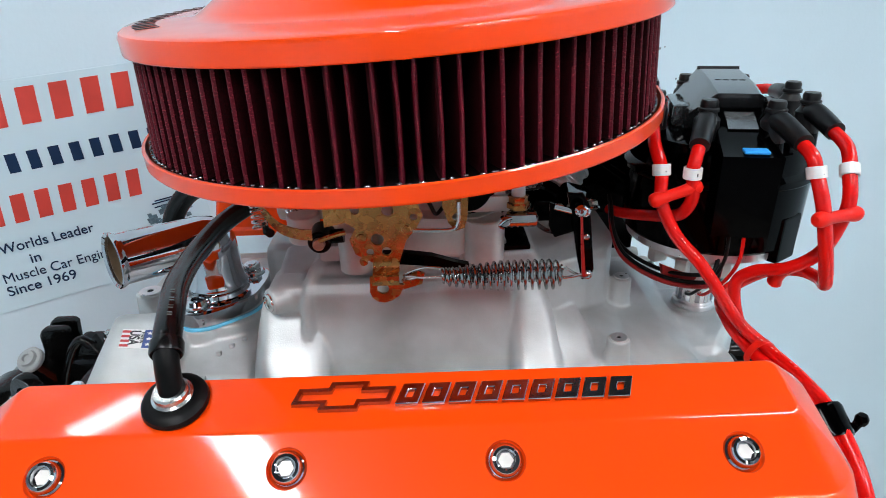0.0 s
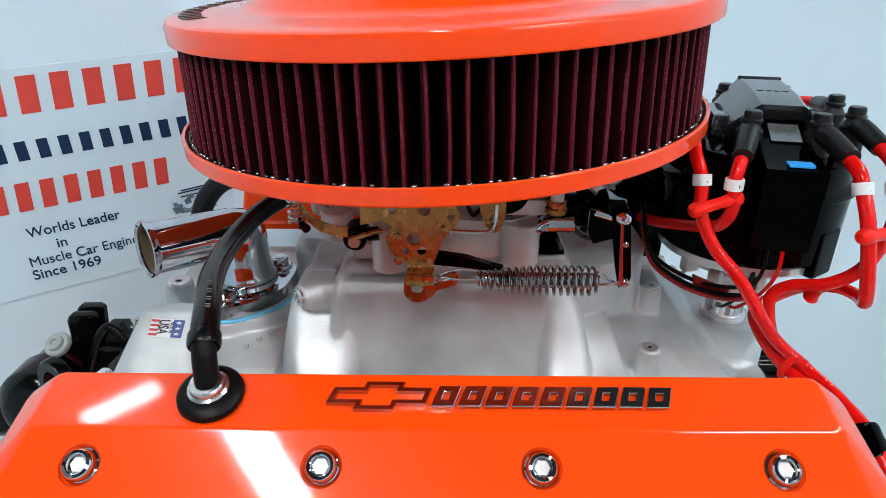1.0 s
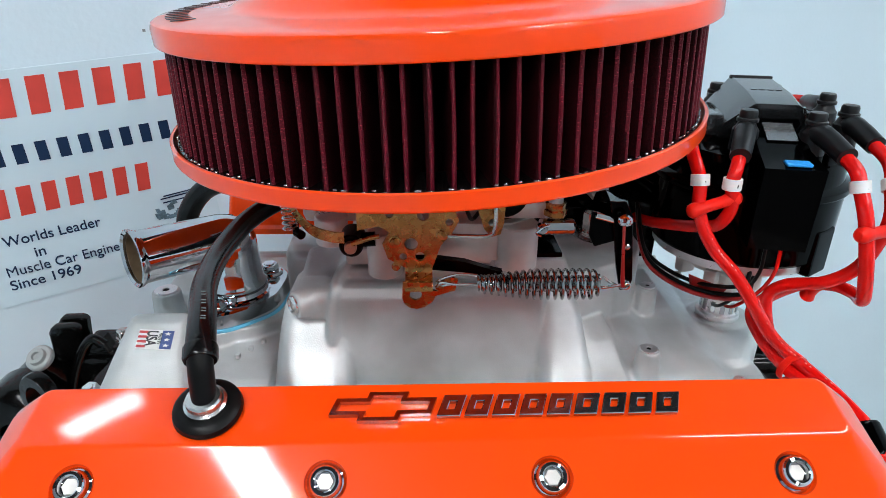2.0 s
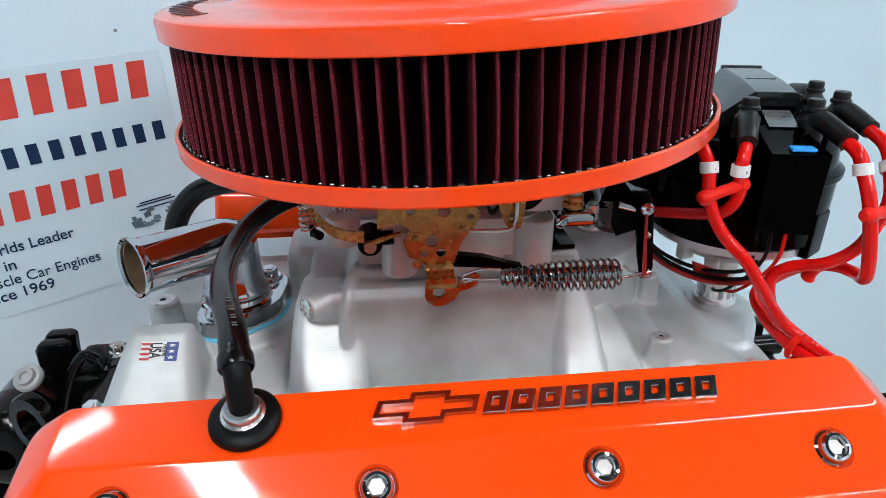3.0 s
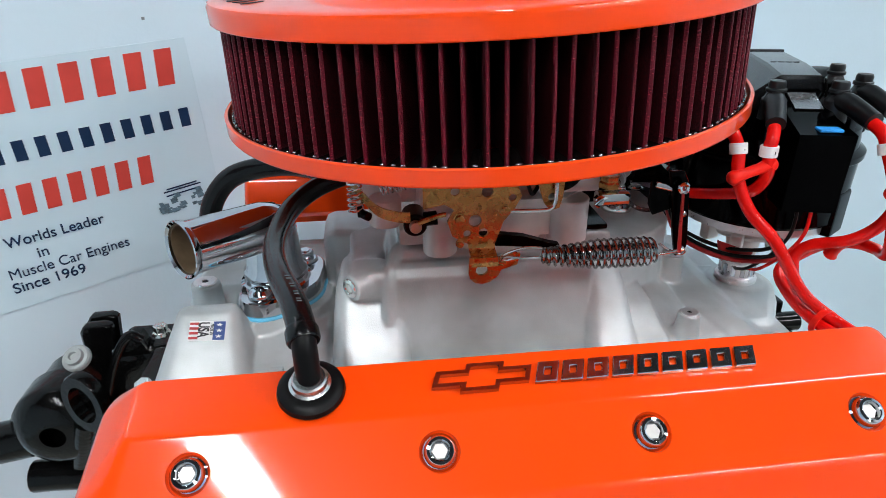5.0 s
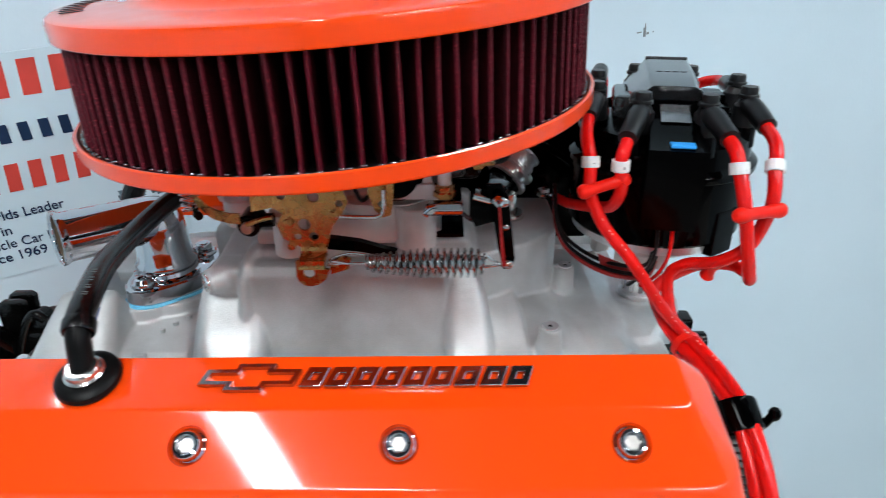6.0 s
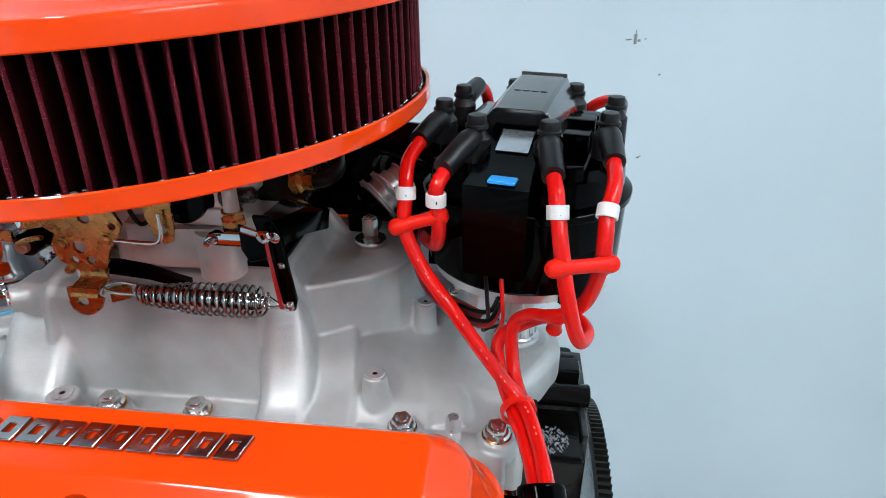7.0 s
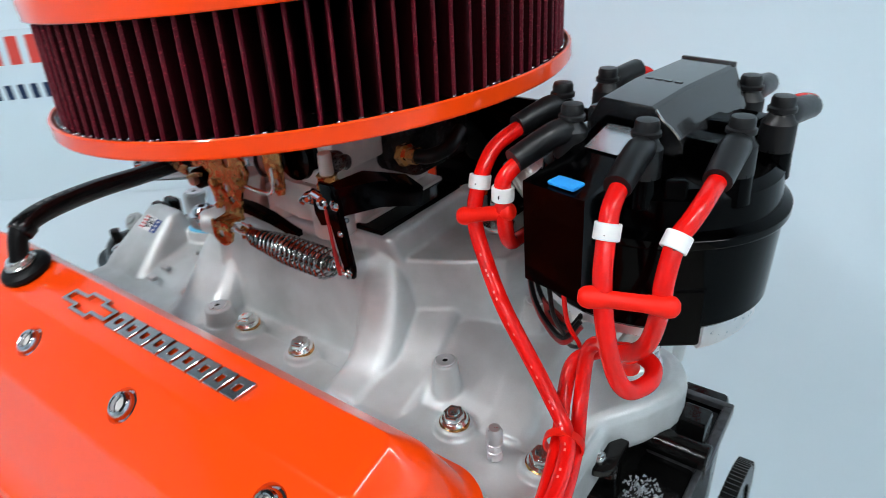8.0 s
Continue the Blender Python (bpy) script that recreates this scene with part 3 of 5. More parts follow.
cast_block(b, [(0.072, -0.046), (0.092, -0.043), (0.112, -0.034), (0.137, -0.021), (0.157, -0.004), (0.165, 0.010), (0.168, 0.024), (0.168, 0.085), (0.070, 0.085)], -0.12, -0.019, 0.0025)  # rear upper block
cast_block(b, [(0.180, -0.056), (0.236, -0.058), (0.2445, -0.056), (0.254, -0.040), (0.272, -0.014)] + [(0.2480 + 0.037 * math.cos(radians(a)), 0.0200 + 0.037 * math.sin(radians(a))) for a in range(-38, 91, 16)] + [(0.180, 0.057)], -0.130, -0.0920, 0.0080)   # rear lobe round the distributor
cyl(b, (DX, DY, -0.12), (DX, DY, -0.0905), 0.036, 0.025, 32)       # distributor seat
cyl(b, (-0.170, 0.0085, -0.13), (-0.170, 0.0085, -0.0695), 0.050, 0.040, 32)     # thermostat seat
for k in (-1, 1):
    cyl(b, (-0.170 + k * 0.0157, 0.0085 + k * 0.0296, -0.12), (-0.170 + k * 0.0157, 0.0085 + k * 0.0296, -0.0695), 0.024, 0.0185, 20)
cyl(b, (-0.2325, 0.002, -0.11), (-0.2325, 0.002, -0.0515), 0.0150, 0.0116, 20)   # front boss
cyl(b, (0.151, -0.074, -0.11), (0.151, -0.074, -0.065), 0.0125, 0.0085, 18)   # rear boss
cyl(b, (0.1752, 0.0070, -0.11), (0.1752, 0.0070, -0.0545), 0.0105, 0.0085, 18)
box(b, (-0.0980, -0.051, -0.0300), (0.028, 0.030, 0.026), 0.006)
cyl(b, (-0.0980, -0.0550, -0.029), (-0.1122, -0.0660, -0.0283), 0.0125, 0.0098, 24)  # plug boss
cyl(b, (-0.064, -0.101, -0.10), (-0.064, -0.101, -0.080), 0.0130, 0.0110, 18)
for x in (-0.0327, 0.0303, 0.173, 0.236):
    cyl(b, (x, -0.098, -0.105), (x, -0.0965, -0.0905), 0.0140, 0.0125, 20)    # bolt seats
tube(b, [(-0.070, -0.040, -0.006), (-0.079, -0.050, -0.012), (-0.0835, -0.0630, -0.0245), (-0.0850, -0.0680, -0.050), (-0.0860, -0.0720, -0.092)], 0.0052, 8)
cast = part("casting", b, ALU, manifold, angle=60)
rem = cast.modifiers.new("fuse", "REMESH")
rem.mode, rem.voxel_size = "VOXEL", 0.0014
sm = cast.modifiers.new("fillet", "SMOOTH")
sm.factor, sm.iterations = 0.5, 3
bpy.context.view_layer.update()
baked(cast)
for p in cast.data.polygons:
    p.use_smooth = True
for x, y, z in ((-0.0327, -0.0965, -0.0902), (0.0303, -0.0965, -0.0902), (0.173, -0.0965, -0.0902), (0.236, -0.0965, -0.0902)):
    hb = part("flange_bolt", hex_bolt(bmesh.new(), (x, y, z + 0.0016), (0, -0.1, 1), 0.0066, 0.0052, 0.0092), BOLT, manifold, "bright zinc-plated hex flange bolt")
    part("washer", lathe(bmesh.new(), [(0.004, 0), (0.0100, 0), (0.0100, 0.0018), (0.004, 0.0018)], 24, axis_m((x, y, z - 0.0002), (x, y - 0.1, z + 1))[0], closed=True), GOLD, hb, "yellow zinc washer")

b = bmesh.new()
m, _ = axis_m((-0.1122, -0.0662, -0.0283), (-0.1912, -0.1272, -0.027))
lathe(b, [(0, -0.002), (0.0074, -0.002), (0.0074, 0.0012), (0.0064, 0.0020), (0.0044, 0.0022), (0.0036, 0.0016), (0.0032, -0.001), (0, -0.0012)], 24, m)
part("pipe_plug", b, BOLT, manifold, "steel socket pipe plug")
for x, y, z, r in ((-0.064, -0.101, -0.0798, 0.0074), (0.151, -0.074, -0.0652, 0.0066), (-0.2325, 0.002, -0.0517, 0.0095), (0.1752, 0.0070, -0.0548, 0.0066)):
    face = part("boss_face", lathe(bmesh.new(), [(r * 0.28, 0.0), (r * 0.98, 0.0), (r, 0.0004), (r * 0.95, 0.0012), (r * 0.34, 0.0012), (r * 0.28, 0.0008)], 24, Matrix.Translation((x, y, z)), closed=True), ALU_BRIGHT, manifold, "machined boss face")
    part("hole", lathe(bmesh.new(), [(0, 0.0004), (r * 0.30, 0.0004)], 18, Matrix.Translation((x, y, z))), RUBBER, face)
for x, y, sx, sy in ((-0.168, -0.098, 0.010, 0.006), (-0.170, -0.082, 0.010, 0.005), (-0.163, -0.052, 0.004, 0.004), (-0.155, -0.043, 0.004, 0.004), (-0.147, -0.034, 0.004, 0.004)):
    part("cast_mark", box(bmesh.new(), (x, y, -0.0795 + 0.12 * min(0, y + 0.04)), (sx, sy, 0.004), 0.001), ALU, manifold)
part("stud", lathe(bmesh.new(), [(0, 0), (0.0048, 0), (0.0052, 0.006), (0.0045, 0.0066), (0.0052, 0.0072), (0.0052, 0.012), (0.0045, 0.0126), (0.0052, 0.0132), (0.0052, 0.020), (0.0036, 0.0235), (0, 0.0235)], 16, Matrix.Translation((0.208, -0.104, -0.094))), ALU_BRIGHT, manifold)
hexm = Matrix.Translation((0.127, 0.035, -0.0195))
part("coolant_plug", merge(lathe(bmesh.new(), [(0, 0), (0.0135, 0), (0.0135, 0.003), (0.0125, 0.005), (0, 0.005)], 24, hexm), prism(bmesh.new(), [(0.0068 * math.cos(k * math.pi / 3), 0.0068 * math.sin(k * math.pi / 3)) for k in range(6)], 0.018, hexm @ Matrix.Translation((0, 0, 0.005)), 0.001)), BOLT, manifold)

# ---- air cleaner ----
cleaner = thing("air_cleaner", (0, 0, 0), "round orange air cleaner with a dark red pleated filter", "air cleaner", AM)
R0, RB, RF = 0.1879, 0.1843, 0.1796   # lid, base and pleat tips
LIDX, LIDY, LZ = 0.0033, 0.0085, 0.0691  # the lid sits a little off the base
LM = Matrix.Translation((LIDX, LIDY, LZ - 0.0728))
lid = part("lid", lathe(bmesh.new(), [(R0 - 0.0025, 0.0735), (R0 - 0.0006, 0.0728), (R0, 0.0735), (R0, 0.0830), (R0 - 0.0012, 0.0856), (R0 - 0.004, 0.0870), (0.168, 0.0876), (0.146, 0.0882), (0.1395, 0.0892),
     (0.1350, 0.0918), (0.098, 0.1170), (0.090, 0.1205), (0.030, 0.1225), (0, 0.1228), (0, 0.1205), (0.089, 0.1185), (0.135, 0.0870), (R0 - 0.0045, 0.0855), (R0 - 0.0025, 0.0830)], 144, LM), ORANGE, cleaner, angle=30)
for i in range(15):
    a = radians(152 + 4.2 * i)
    part("lid_print_bar", box(bmesh.new(), (0.1710, 0, 0.0878), (0.0140, 0.0020 if i % 3 else 0.0040, 0.0005), 0.0, LM @ Matrix.Rotation(a, 4, "Z")), INK, cleaner)
part("wing_nut", lathe(bmesh.new(), [(0, 0.1228), (0.012, 0.1228), (0.012, 0.129), (0.007, 0.133), (0, 0.134)], 24, LM), CHROME, cleaner)
part("base", lathe(bmesh.new(), [(0.050, -0.006), (0.100, -0.004), (0.155, 0.0005), (0.1765, 0.0005), (RB + 0.0010, 0.0), (RB + 0.0018, 0.0012), (RB + 0.0018, 0.0098), (RB + 0.0010, 0.0106), (RB - 0.0005, 0.0102), (RB - 0.0015, 0.0030), (0.155, 0.0030), (0.10, -0.001), (0.050, -0.003)], 144, closed=True), ORANGE, cleaner, angle=30)
NP = 105
LEAN = (LIDX * 0.6, LIDY * 0.6)


def pleat_point(r, a, z):
    k = z / LZ
    return (r * math.cos(a) + LEAN[0] * k, r * math.sin(a) + LEAN[1] * k, z)


t = bmesh.new()
PRO = [(0.0, 1.0), (0.06, 0.985), (0.11, 0.93), (0.15, 0.78), (0.19, 0.30), (0.27, -0.85), (0.50, -1.25), (0.73, -0.85), (0.81, 0.30), (0.85, 0.78), (0.89, 0.93), (0.94, 0.985)]
cols = []
rp = random.Random(8)
ZS = [0.006 + (LZ + 0.002 - 0.006) * k / 6 for k in range(7)]
for i in range(NP):
    jit, bow = rp.uniform(-0.07, 0.07), rp.uniform(-0.05, 0.05)
    for f, k in PRO:
        wob = [jit + bow * math.sin(3.1 * q / 6) for q in range(7)]
        r = RF + 0.0205 * (k - 1.0)
        cols.append([t.verts.new(pleat_point(r, 2 * math.pi * (i + f + w * (k > 0.4)) / NP, z)) for z, w in zip(ZS, wob)])
for i in range(len(cols)):
    p, q = cols[i], cols[(i + 1) % len(cols)]
    for k in range(6):
        t.faces.new((p[k], q[k], q[k + 1], p[k + 1]))
filter_ring = part("pleated_filter", t, FILTER_SHADED, cleaner, "red oiled gauze pleats, coloured dark for the shade between them", angle=60)
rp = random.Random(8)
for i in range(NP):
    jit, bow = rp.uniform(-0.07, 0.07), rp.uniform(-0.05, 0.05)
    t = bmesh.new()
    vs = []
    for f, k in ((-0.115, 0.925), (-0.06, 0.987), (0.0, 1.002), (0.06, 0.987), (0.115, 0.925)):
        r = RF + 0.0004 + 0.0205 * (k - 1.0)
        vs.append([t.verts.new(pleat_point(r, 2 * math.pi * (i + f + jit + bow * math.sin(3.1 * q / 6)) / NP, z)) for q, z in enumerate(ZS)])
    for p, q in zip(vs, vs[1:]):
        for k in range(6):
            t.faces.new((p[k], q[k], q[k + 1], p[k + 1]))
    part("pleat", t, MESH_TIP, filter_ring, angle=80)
# bright beads standing in for the glints where the pleats meet the seal
t = bmesh.new()
rb = random.Random(5)
for i in range(NP):
    for f in ((0.0, 0.5) if i % 2 else (0.04,)):
        a = 2 * math.pi * (i + f + rb.uniform(-0.12, 0.12)) / NP
        sz = rb.uniform(0.7, 1.3)
        m = Matrix.Translation(((RF + 0.0012) * math.cos(a), (RF + 0.0012) * math.sin(a), 0.0092 + rb.uniform(-0.0004, 0.0010))) @ Matrix.Rotation(a + rb.uniform(-0.4, 0.4), 4, "Z") @ Matrix.Diagonal((0.0009 * sz, 0.0017 * sz, 0.0007, 1))
        bmesh.ops.create_icosphere(t, subdivisions=1, radius=1.0, matrix=m)
part("seal_glints", t, material("seal_glint_metal", (0.75, 0.75, 0.75), 0.15, 0.9, 0.1, 60), cleaner, "bright metal beads standing in for glints on the seal", angle=180, kind="stuff")
part("filter_seal", lathe(bmesh.new(), [(0.150, 0.003), (RF + 0.0022, 0.003), (RF + 0.0030, 0.0055), (RF + 0.0018, 0.0080), (RF - 0.003, 0.0086), (0.150, 0.0086)], 96, closed=True), material("wet_black_seal", (0.004, 0.003, 0.003), 0.12, 0.0, 0.2, 60, spec=0.4), cleaner)
part("filter_seal", lathe(bmesh.new(), [(0.150, LZ - 0.0006), (RF + 0.0015, LZ - 0.0006), (RF + 0.0015, LZ + 0.011), (0.150, LZ + 0.011)], 96, Matrix.Translation((LEAN[0], LEAN[1], 0)), closed=True), RUBBER, cleaner)
part("filter_core", lathe(bmesh.new(), [(0.1300, 0.004), (0.1300, LZ + 0.004), (0.1260, LZ + 0.004), (0.1260, 0.004)], 64, closed=True), RUBBER, cleaner)


# ---- distributor ----
distributor = thing("distributor", (DX, DY, -0.09), "black electronic ignition distributor with a coil-in-cap top", "distributor")
DM = Matrix.Translation((DX, DY, 0)) @ Matrix.Rotation(radians(-12.5), 4, "Z")
part("shaft_housing", lathe(bmesh.new(), [(0, -0.096), (0.0125, -0.096), (0.0125, -0.072), (0.0125, -0.068), (0.0150, -0.046), (0.022, -0.040), (0.040, -0.035), (0.0440, -0.031), (0.0440, -0.0200), (0, -0.0200)], 48, DM), ALU_DARK, distributor, "cast aluminium housing")
part("housing_rim", lathe(bmesh.new(), [(0.040, -0.0202), (0.0640, -0.0200), (0.0660, -0.0190), (0.0660, -0.0115), (0.040, -0.0115)], 60, DM, closed=True), ALU_BRIGHT, distributor, "machined aluminium rim")
part("clamp_collar", lathe(bmesh.new(), [(0.012, -0.0905), (0.0180, -0.0905), (0.0187, -0.0895), (0.0187, -0.0870), (0.0180, -0.0860), (0.0160, -0.0855), (0.0152, -0.0845), (0.0152, -0.0710), (0.0145, -0.0700), (0.012, -0.0700)], 36, DM, closed=True), ALU_BRIGHT, distributor, "bright machined clamp collar")
for k in range(12):
    m = DM @ Matrix.Rotation(radians(30 * k), 4, "Z")
    part("collar_knurl", box(bmesh.new(), (0.0152, 0, -0.0775), (0.0022, 0.0042, 0.0110), 0.0008, m), CHROME, distributor)
part("seal_ring", lathe(bmesh.new(), [(0.012, -0.0925), (0.0200, -0.0925), (0.0207, -0.0915), (0.0200, -0.0905), (0.012, -0.0905)], 36, DM, closed=True), RUBBER, distributor)
part("connector_flag", loft(bmesh.new(), [[Vector((x + d * 0.4, y - d, z)) for x, y, z in ((0.1955, -0.0215, -0.0285), (0.2220, -0.0300, -0.0370), (0.2165, -0.0300, -0.0445), (0.1985, -0.0225, -0.0420))] for d in (0.0, 0.003)]), RED_DARK, distributor, "dark red connector tab")
for a, zz in ((-150, -0.036), (-118, -0.040), (-80, -0.036)):
    m = DM @ Matrix.Rotation(radians(a), 4, "Z")
    part("housing_lug", box(bmesh.new(), (0.046, 0, zz + 0.005), (0.014, 0.010, 0.016), 0.002, m), ALU_DARK, distributor)
    part("housing_screw", cyl(bmesh.new(), m @ Vector((0.050, 0, zz - 0.007)), m @ Vector((0.056, 0, zz - 0.007)), 0.0036, 0.0036, 12, 0.0006), BOLT, distributor)
cap = part("cap", lathe(bmesh.new(), [(0, -0.0115), (0.0685, -0.0115), (0.0705, -0.009), (0.0705, -0.004), (0.0707, -0.002), (0.0715, 0.040), (0.0740, 0.0415), (0.0745, 0.0425), (0.0745, 0.0465), (0.0735, 0.0475), (0.0690, 0.050), (0.0675, 0.066), (0.063, 0.071), (0.040, 0.076), (0, 0.076)], 72, DM), BLACK, distributor)
for k in range(8):
    a = radians(22.5 + 45 * k)
    x, y = 0.0595 * math.cos(a), 0.0595 * math.sin(a)
    tower = cyl(bmesh.new(), DM @ Vector((x, y, 0.060)), DM @ Vector((x, y, 0.084)), 0.0102, 0.0090, 18, 0.001)
    part("terminal_tower", tower, BLACK, distributor)
for a, w, h in ((-52, 0.012, 0.085), (128, 0.012, 0.085), (-8, 0.008, 0.07), (172, 0.008, 0.07), (-30, 0.004, 0.060), (12, 0.004, 0.060), (-110, 0.005, 0.060), (40, 0.006, 0.060), (-70, 0.004, 0.060)):
    m = DM @ Matrix.Rotation(radians(a), 4, "Z")
    part("cap_rib", box(bmesh.new(), (0.0615, 0, -0.008 + h / 2), (0.010, w, h), 0.002, m), BLACK, distributor)
for a in (-44, 136):
    m = DM @ Matrix.Rotation(radians(a), 4, "Z")
    part("latch_block", box(bmesh.new(), (0.0655, 0, -0.002), (0.013, 0.026, 0.038), 0.0025, m), BLACK, distributor)
arc = [radians(-30 + 9 * k) for k in range(15)]
part("housing_skirt", loft(bmesh.new(), [[DM @ Vector((r * math.cos(a), r * math.sin(a), z)) for r, z in ((0.056, -0.0115), (0.0672, -0.0115), (0.0672, -0.0250), (0.0640, -0.0300), (0.056, -0.0300))] for a in arc]), ALU_BRIGHT, distributor)
# coil cover: a long ridge across the cap
b = bmesh.new()
prof = [(-0.033, 0.074), (-0.033, 0.088), (-0.0175, 0.1090), (-0.0150, 0.1105), (0.0150, 0.1105), (0.0175, 0.1090), (0.027, 0.088), (0.027, 0.074)]
front = [DM @ Vector((x * 0.97, {0.074: -0.021, 0.088: -0.027, 0.1090: -0.039, 0.1105: -0.039}[z], z - 0.004 * (z > 0.1))) for x, z in prof]
mid = [DM @ Vector((x, -0.020 + (z - 0.076) * 0.35, z)) for x, z in prof]
back = [DM @ Vector((x, 0.044, z + 0.002 * (z > 0.08))) for x, z in prof]
loft(b, [front, mid, back])
bevel_all(b, 0.0012, 2, 25)
part("coil_cover", b, COVER_BLACK, distributor, "satin dark grey coil cover", angle=16)
# highlight along the cover's front corner, built as a thin bright tube
part("cover_edge_glint", tube(bmesh.new(), [DM @ Vector(p) for p in ((0.0178, -0.0395, 0.1052), (0.0205, -0.0370, 0.1000), (0.0240, -0.0320, 0.0940), (0.0268, -0.0285, 0.0885), (0.0262, -0.0275, 0.0850))], 0.0009, 8), STEEL, distributor, "thin bright tube drawn as the edge highlight")
part("cover_lip", box(bmesh.new(), (0, 0.0445, 0.1118), (0.034, 0.003, 0.0040), 0.001, DM), COVER_BLACK, distributor)
part("cover_foot", box(bmesh.new(), (-0.034, 0.008, 0.084), (0.016, 0.050, 0.018), 0.004, DM), COVER_BLACK, distributor)
for x, y, z, sx, sy, sz in ((0.033, -0.014, 0.082, 0.022, 0.018, 0.014), (0.034, 0.008, 0.085, 0.020, 0.016, 0.016), (0.036, 0.028, 0.084, 0.018, 0.014, 0.014)):
    part("cover_latch", box(bmesh.new(), (x, y, z), (sx, sy, sz), 0.0015, DM), BLACK, distributor)
for k in range(4):
    part("cover_marking", box(bmesh.new(), (-0.009 + 0.006 * k, -0.004, 0.1108), (0.004, 0.0022, 0.0006), 0.0, DM), COVER_BLACK, distributor)
FOIL = material("brushed_foil_label", (0.80, 0.83, 0.86), 0.24, 0.95, 0.04, 80, 0.05, 300, dist=0.0004)
lab = DM @ Matrix.Translation((0.0015, -0.0510, 0.0888)) @ Matrix.Rotation(radians(20.6), 4, "X")
part("connector_hood", loft(bmesh.new(), [[DM @ Vector(p) for p in q] for q in (
    [(-0.0175, -0.098, 0.017), (0.0205, -0.098, 0.017), (0.0205, -0.055, 0.017), (-0.0175, -0.055, 0.017)],
    [(-0.018, -0.100, 0.076), (0.021, -0.100, 0.076), (0.021, -0.050, 0.076), (-0.018, -0.050, 0.076)],
    [(-0.016, -0.070, 0.0815), (0.018, -0.070, 0.0815), (0.018, -0.033, 0.095), (-0.016, -0.033, 0.095)])]), BLACK, distributor, angle=20)
part("label_sticker", box(bmesh.new(), (0, 0, 0.0008), (0.0205, 0.0220, 0.0005), 0.0, lab), FOIL, distributor, "blank silver foil sticker")
part("connector_tab", box(bmesh.new(), (0.004, -0.0925, 0.0782), (0.0165, 0.010, 0.0024), 0.001, DM), BLUE, distributor, "bright blue connector tab")
for dx, mt, nm in ((-0.004, RUBBER, "black_lead"), (0.006, RED, "red_lead")):
    part(nm, tube(bmesh.new(), [DM @ Vector(p) for p in ((dx, -0.094, 0.019), (dx + 0.001, -0.090, -0.005), (dx - 0.002, -0.074, -0.030), (dx - 0.010, -0.056, -0.052), (dx - 0.010, -0.034, -0.064), (dx - 0.006, -0.020, -0.070))], 0.0014, 8), mt, distributor)
# leads that loop round the base towards the manifold
for dy, dz, r, mt, nm in ((0.0, 0.0, 0.0017, RUBBER, "black_lead"), (0.001, -0.0040, 0.0022, RED_DARK, "red_lead"), (0.006, 0.0035, 0.0017, RUBBER, "black_lead")):
    part(nm, tube(bmesh.new(), [(0.234, -0.048 + dy, -0.018 + dz), (0.226, -0.053 + dy, -0.030 + dz), (0.2056, -0.034 + dy, -0.038 + dz), (0.186, -0.015 + dy, -0.036 + dz), (0.172, 0.003 + dy, -0.028 + dz), (0.1655, 0.013 + dy, -0.010 + dz), (0.1665, 0.030 + dy, 0.008 + dz)], r, 8), mt, distributor)

# ---- spark plug wires with boots and numbered sleeves ----
WIRE_R = 0.0046
BOOT_RUBBER = material("satin_boot_rubber", (0.006, 0.0062, 0.007), 0.36, 0.0, 0.25, 60, 0.1, 500, dist=0.0003, spec=0.35)
PRINT = material("faded_white_print", (0.80, 0.20, 0.16), 0.5)


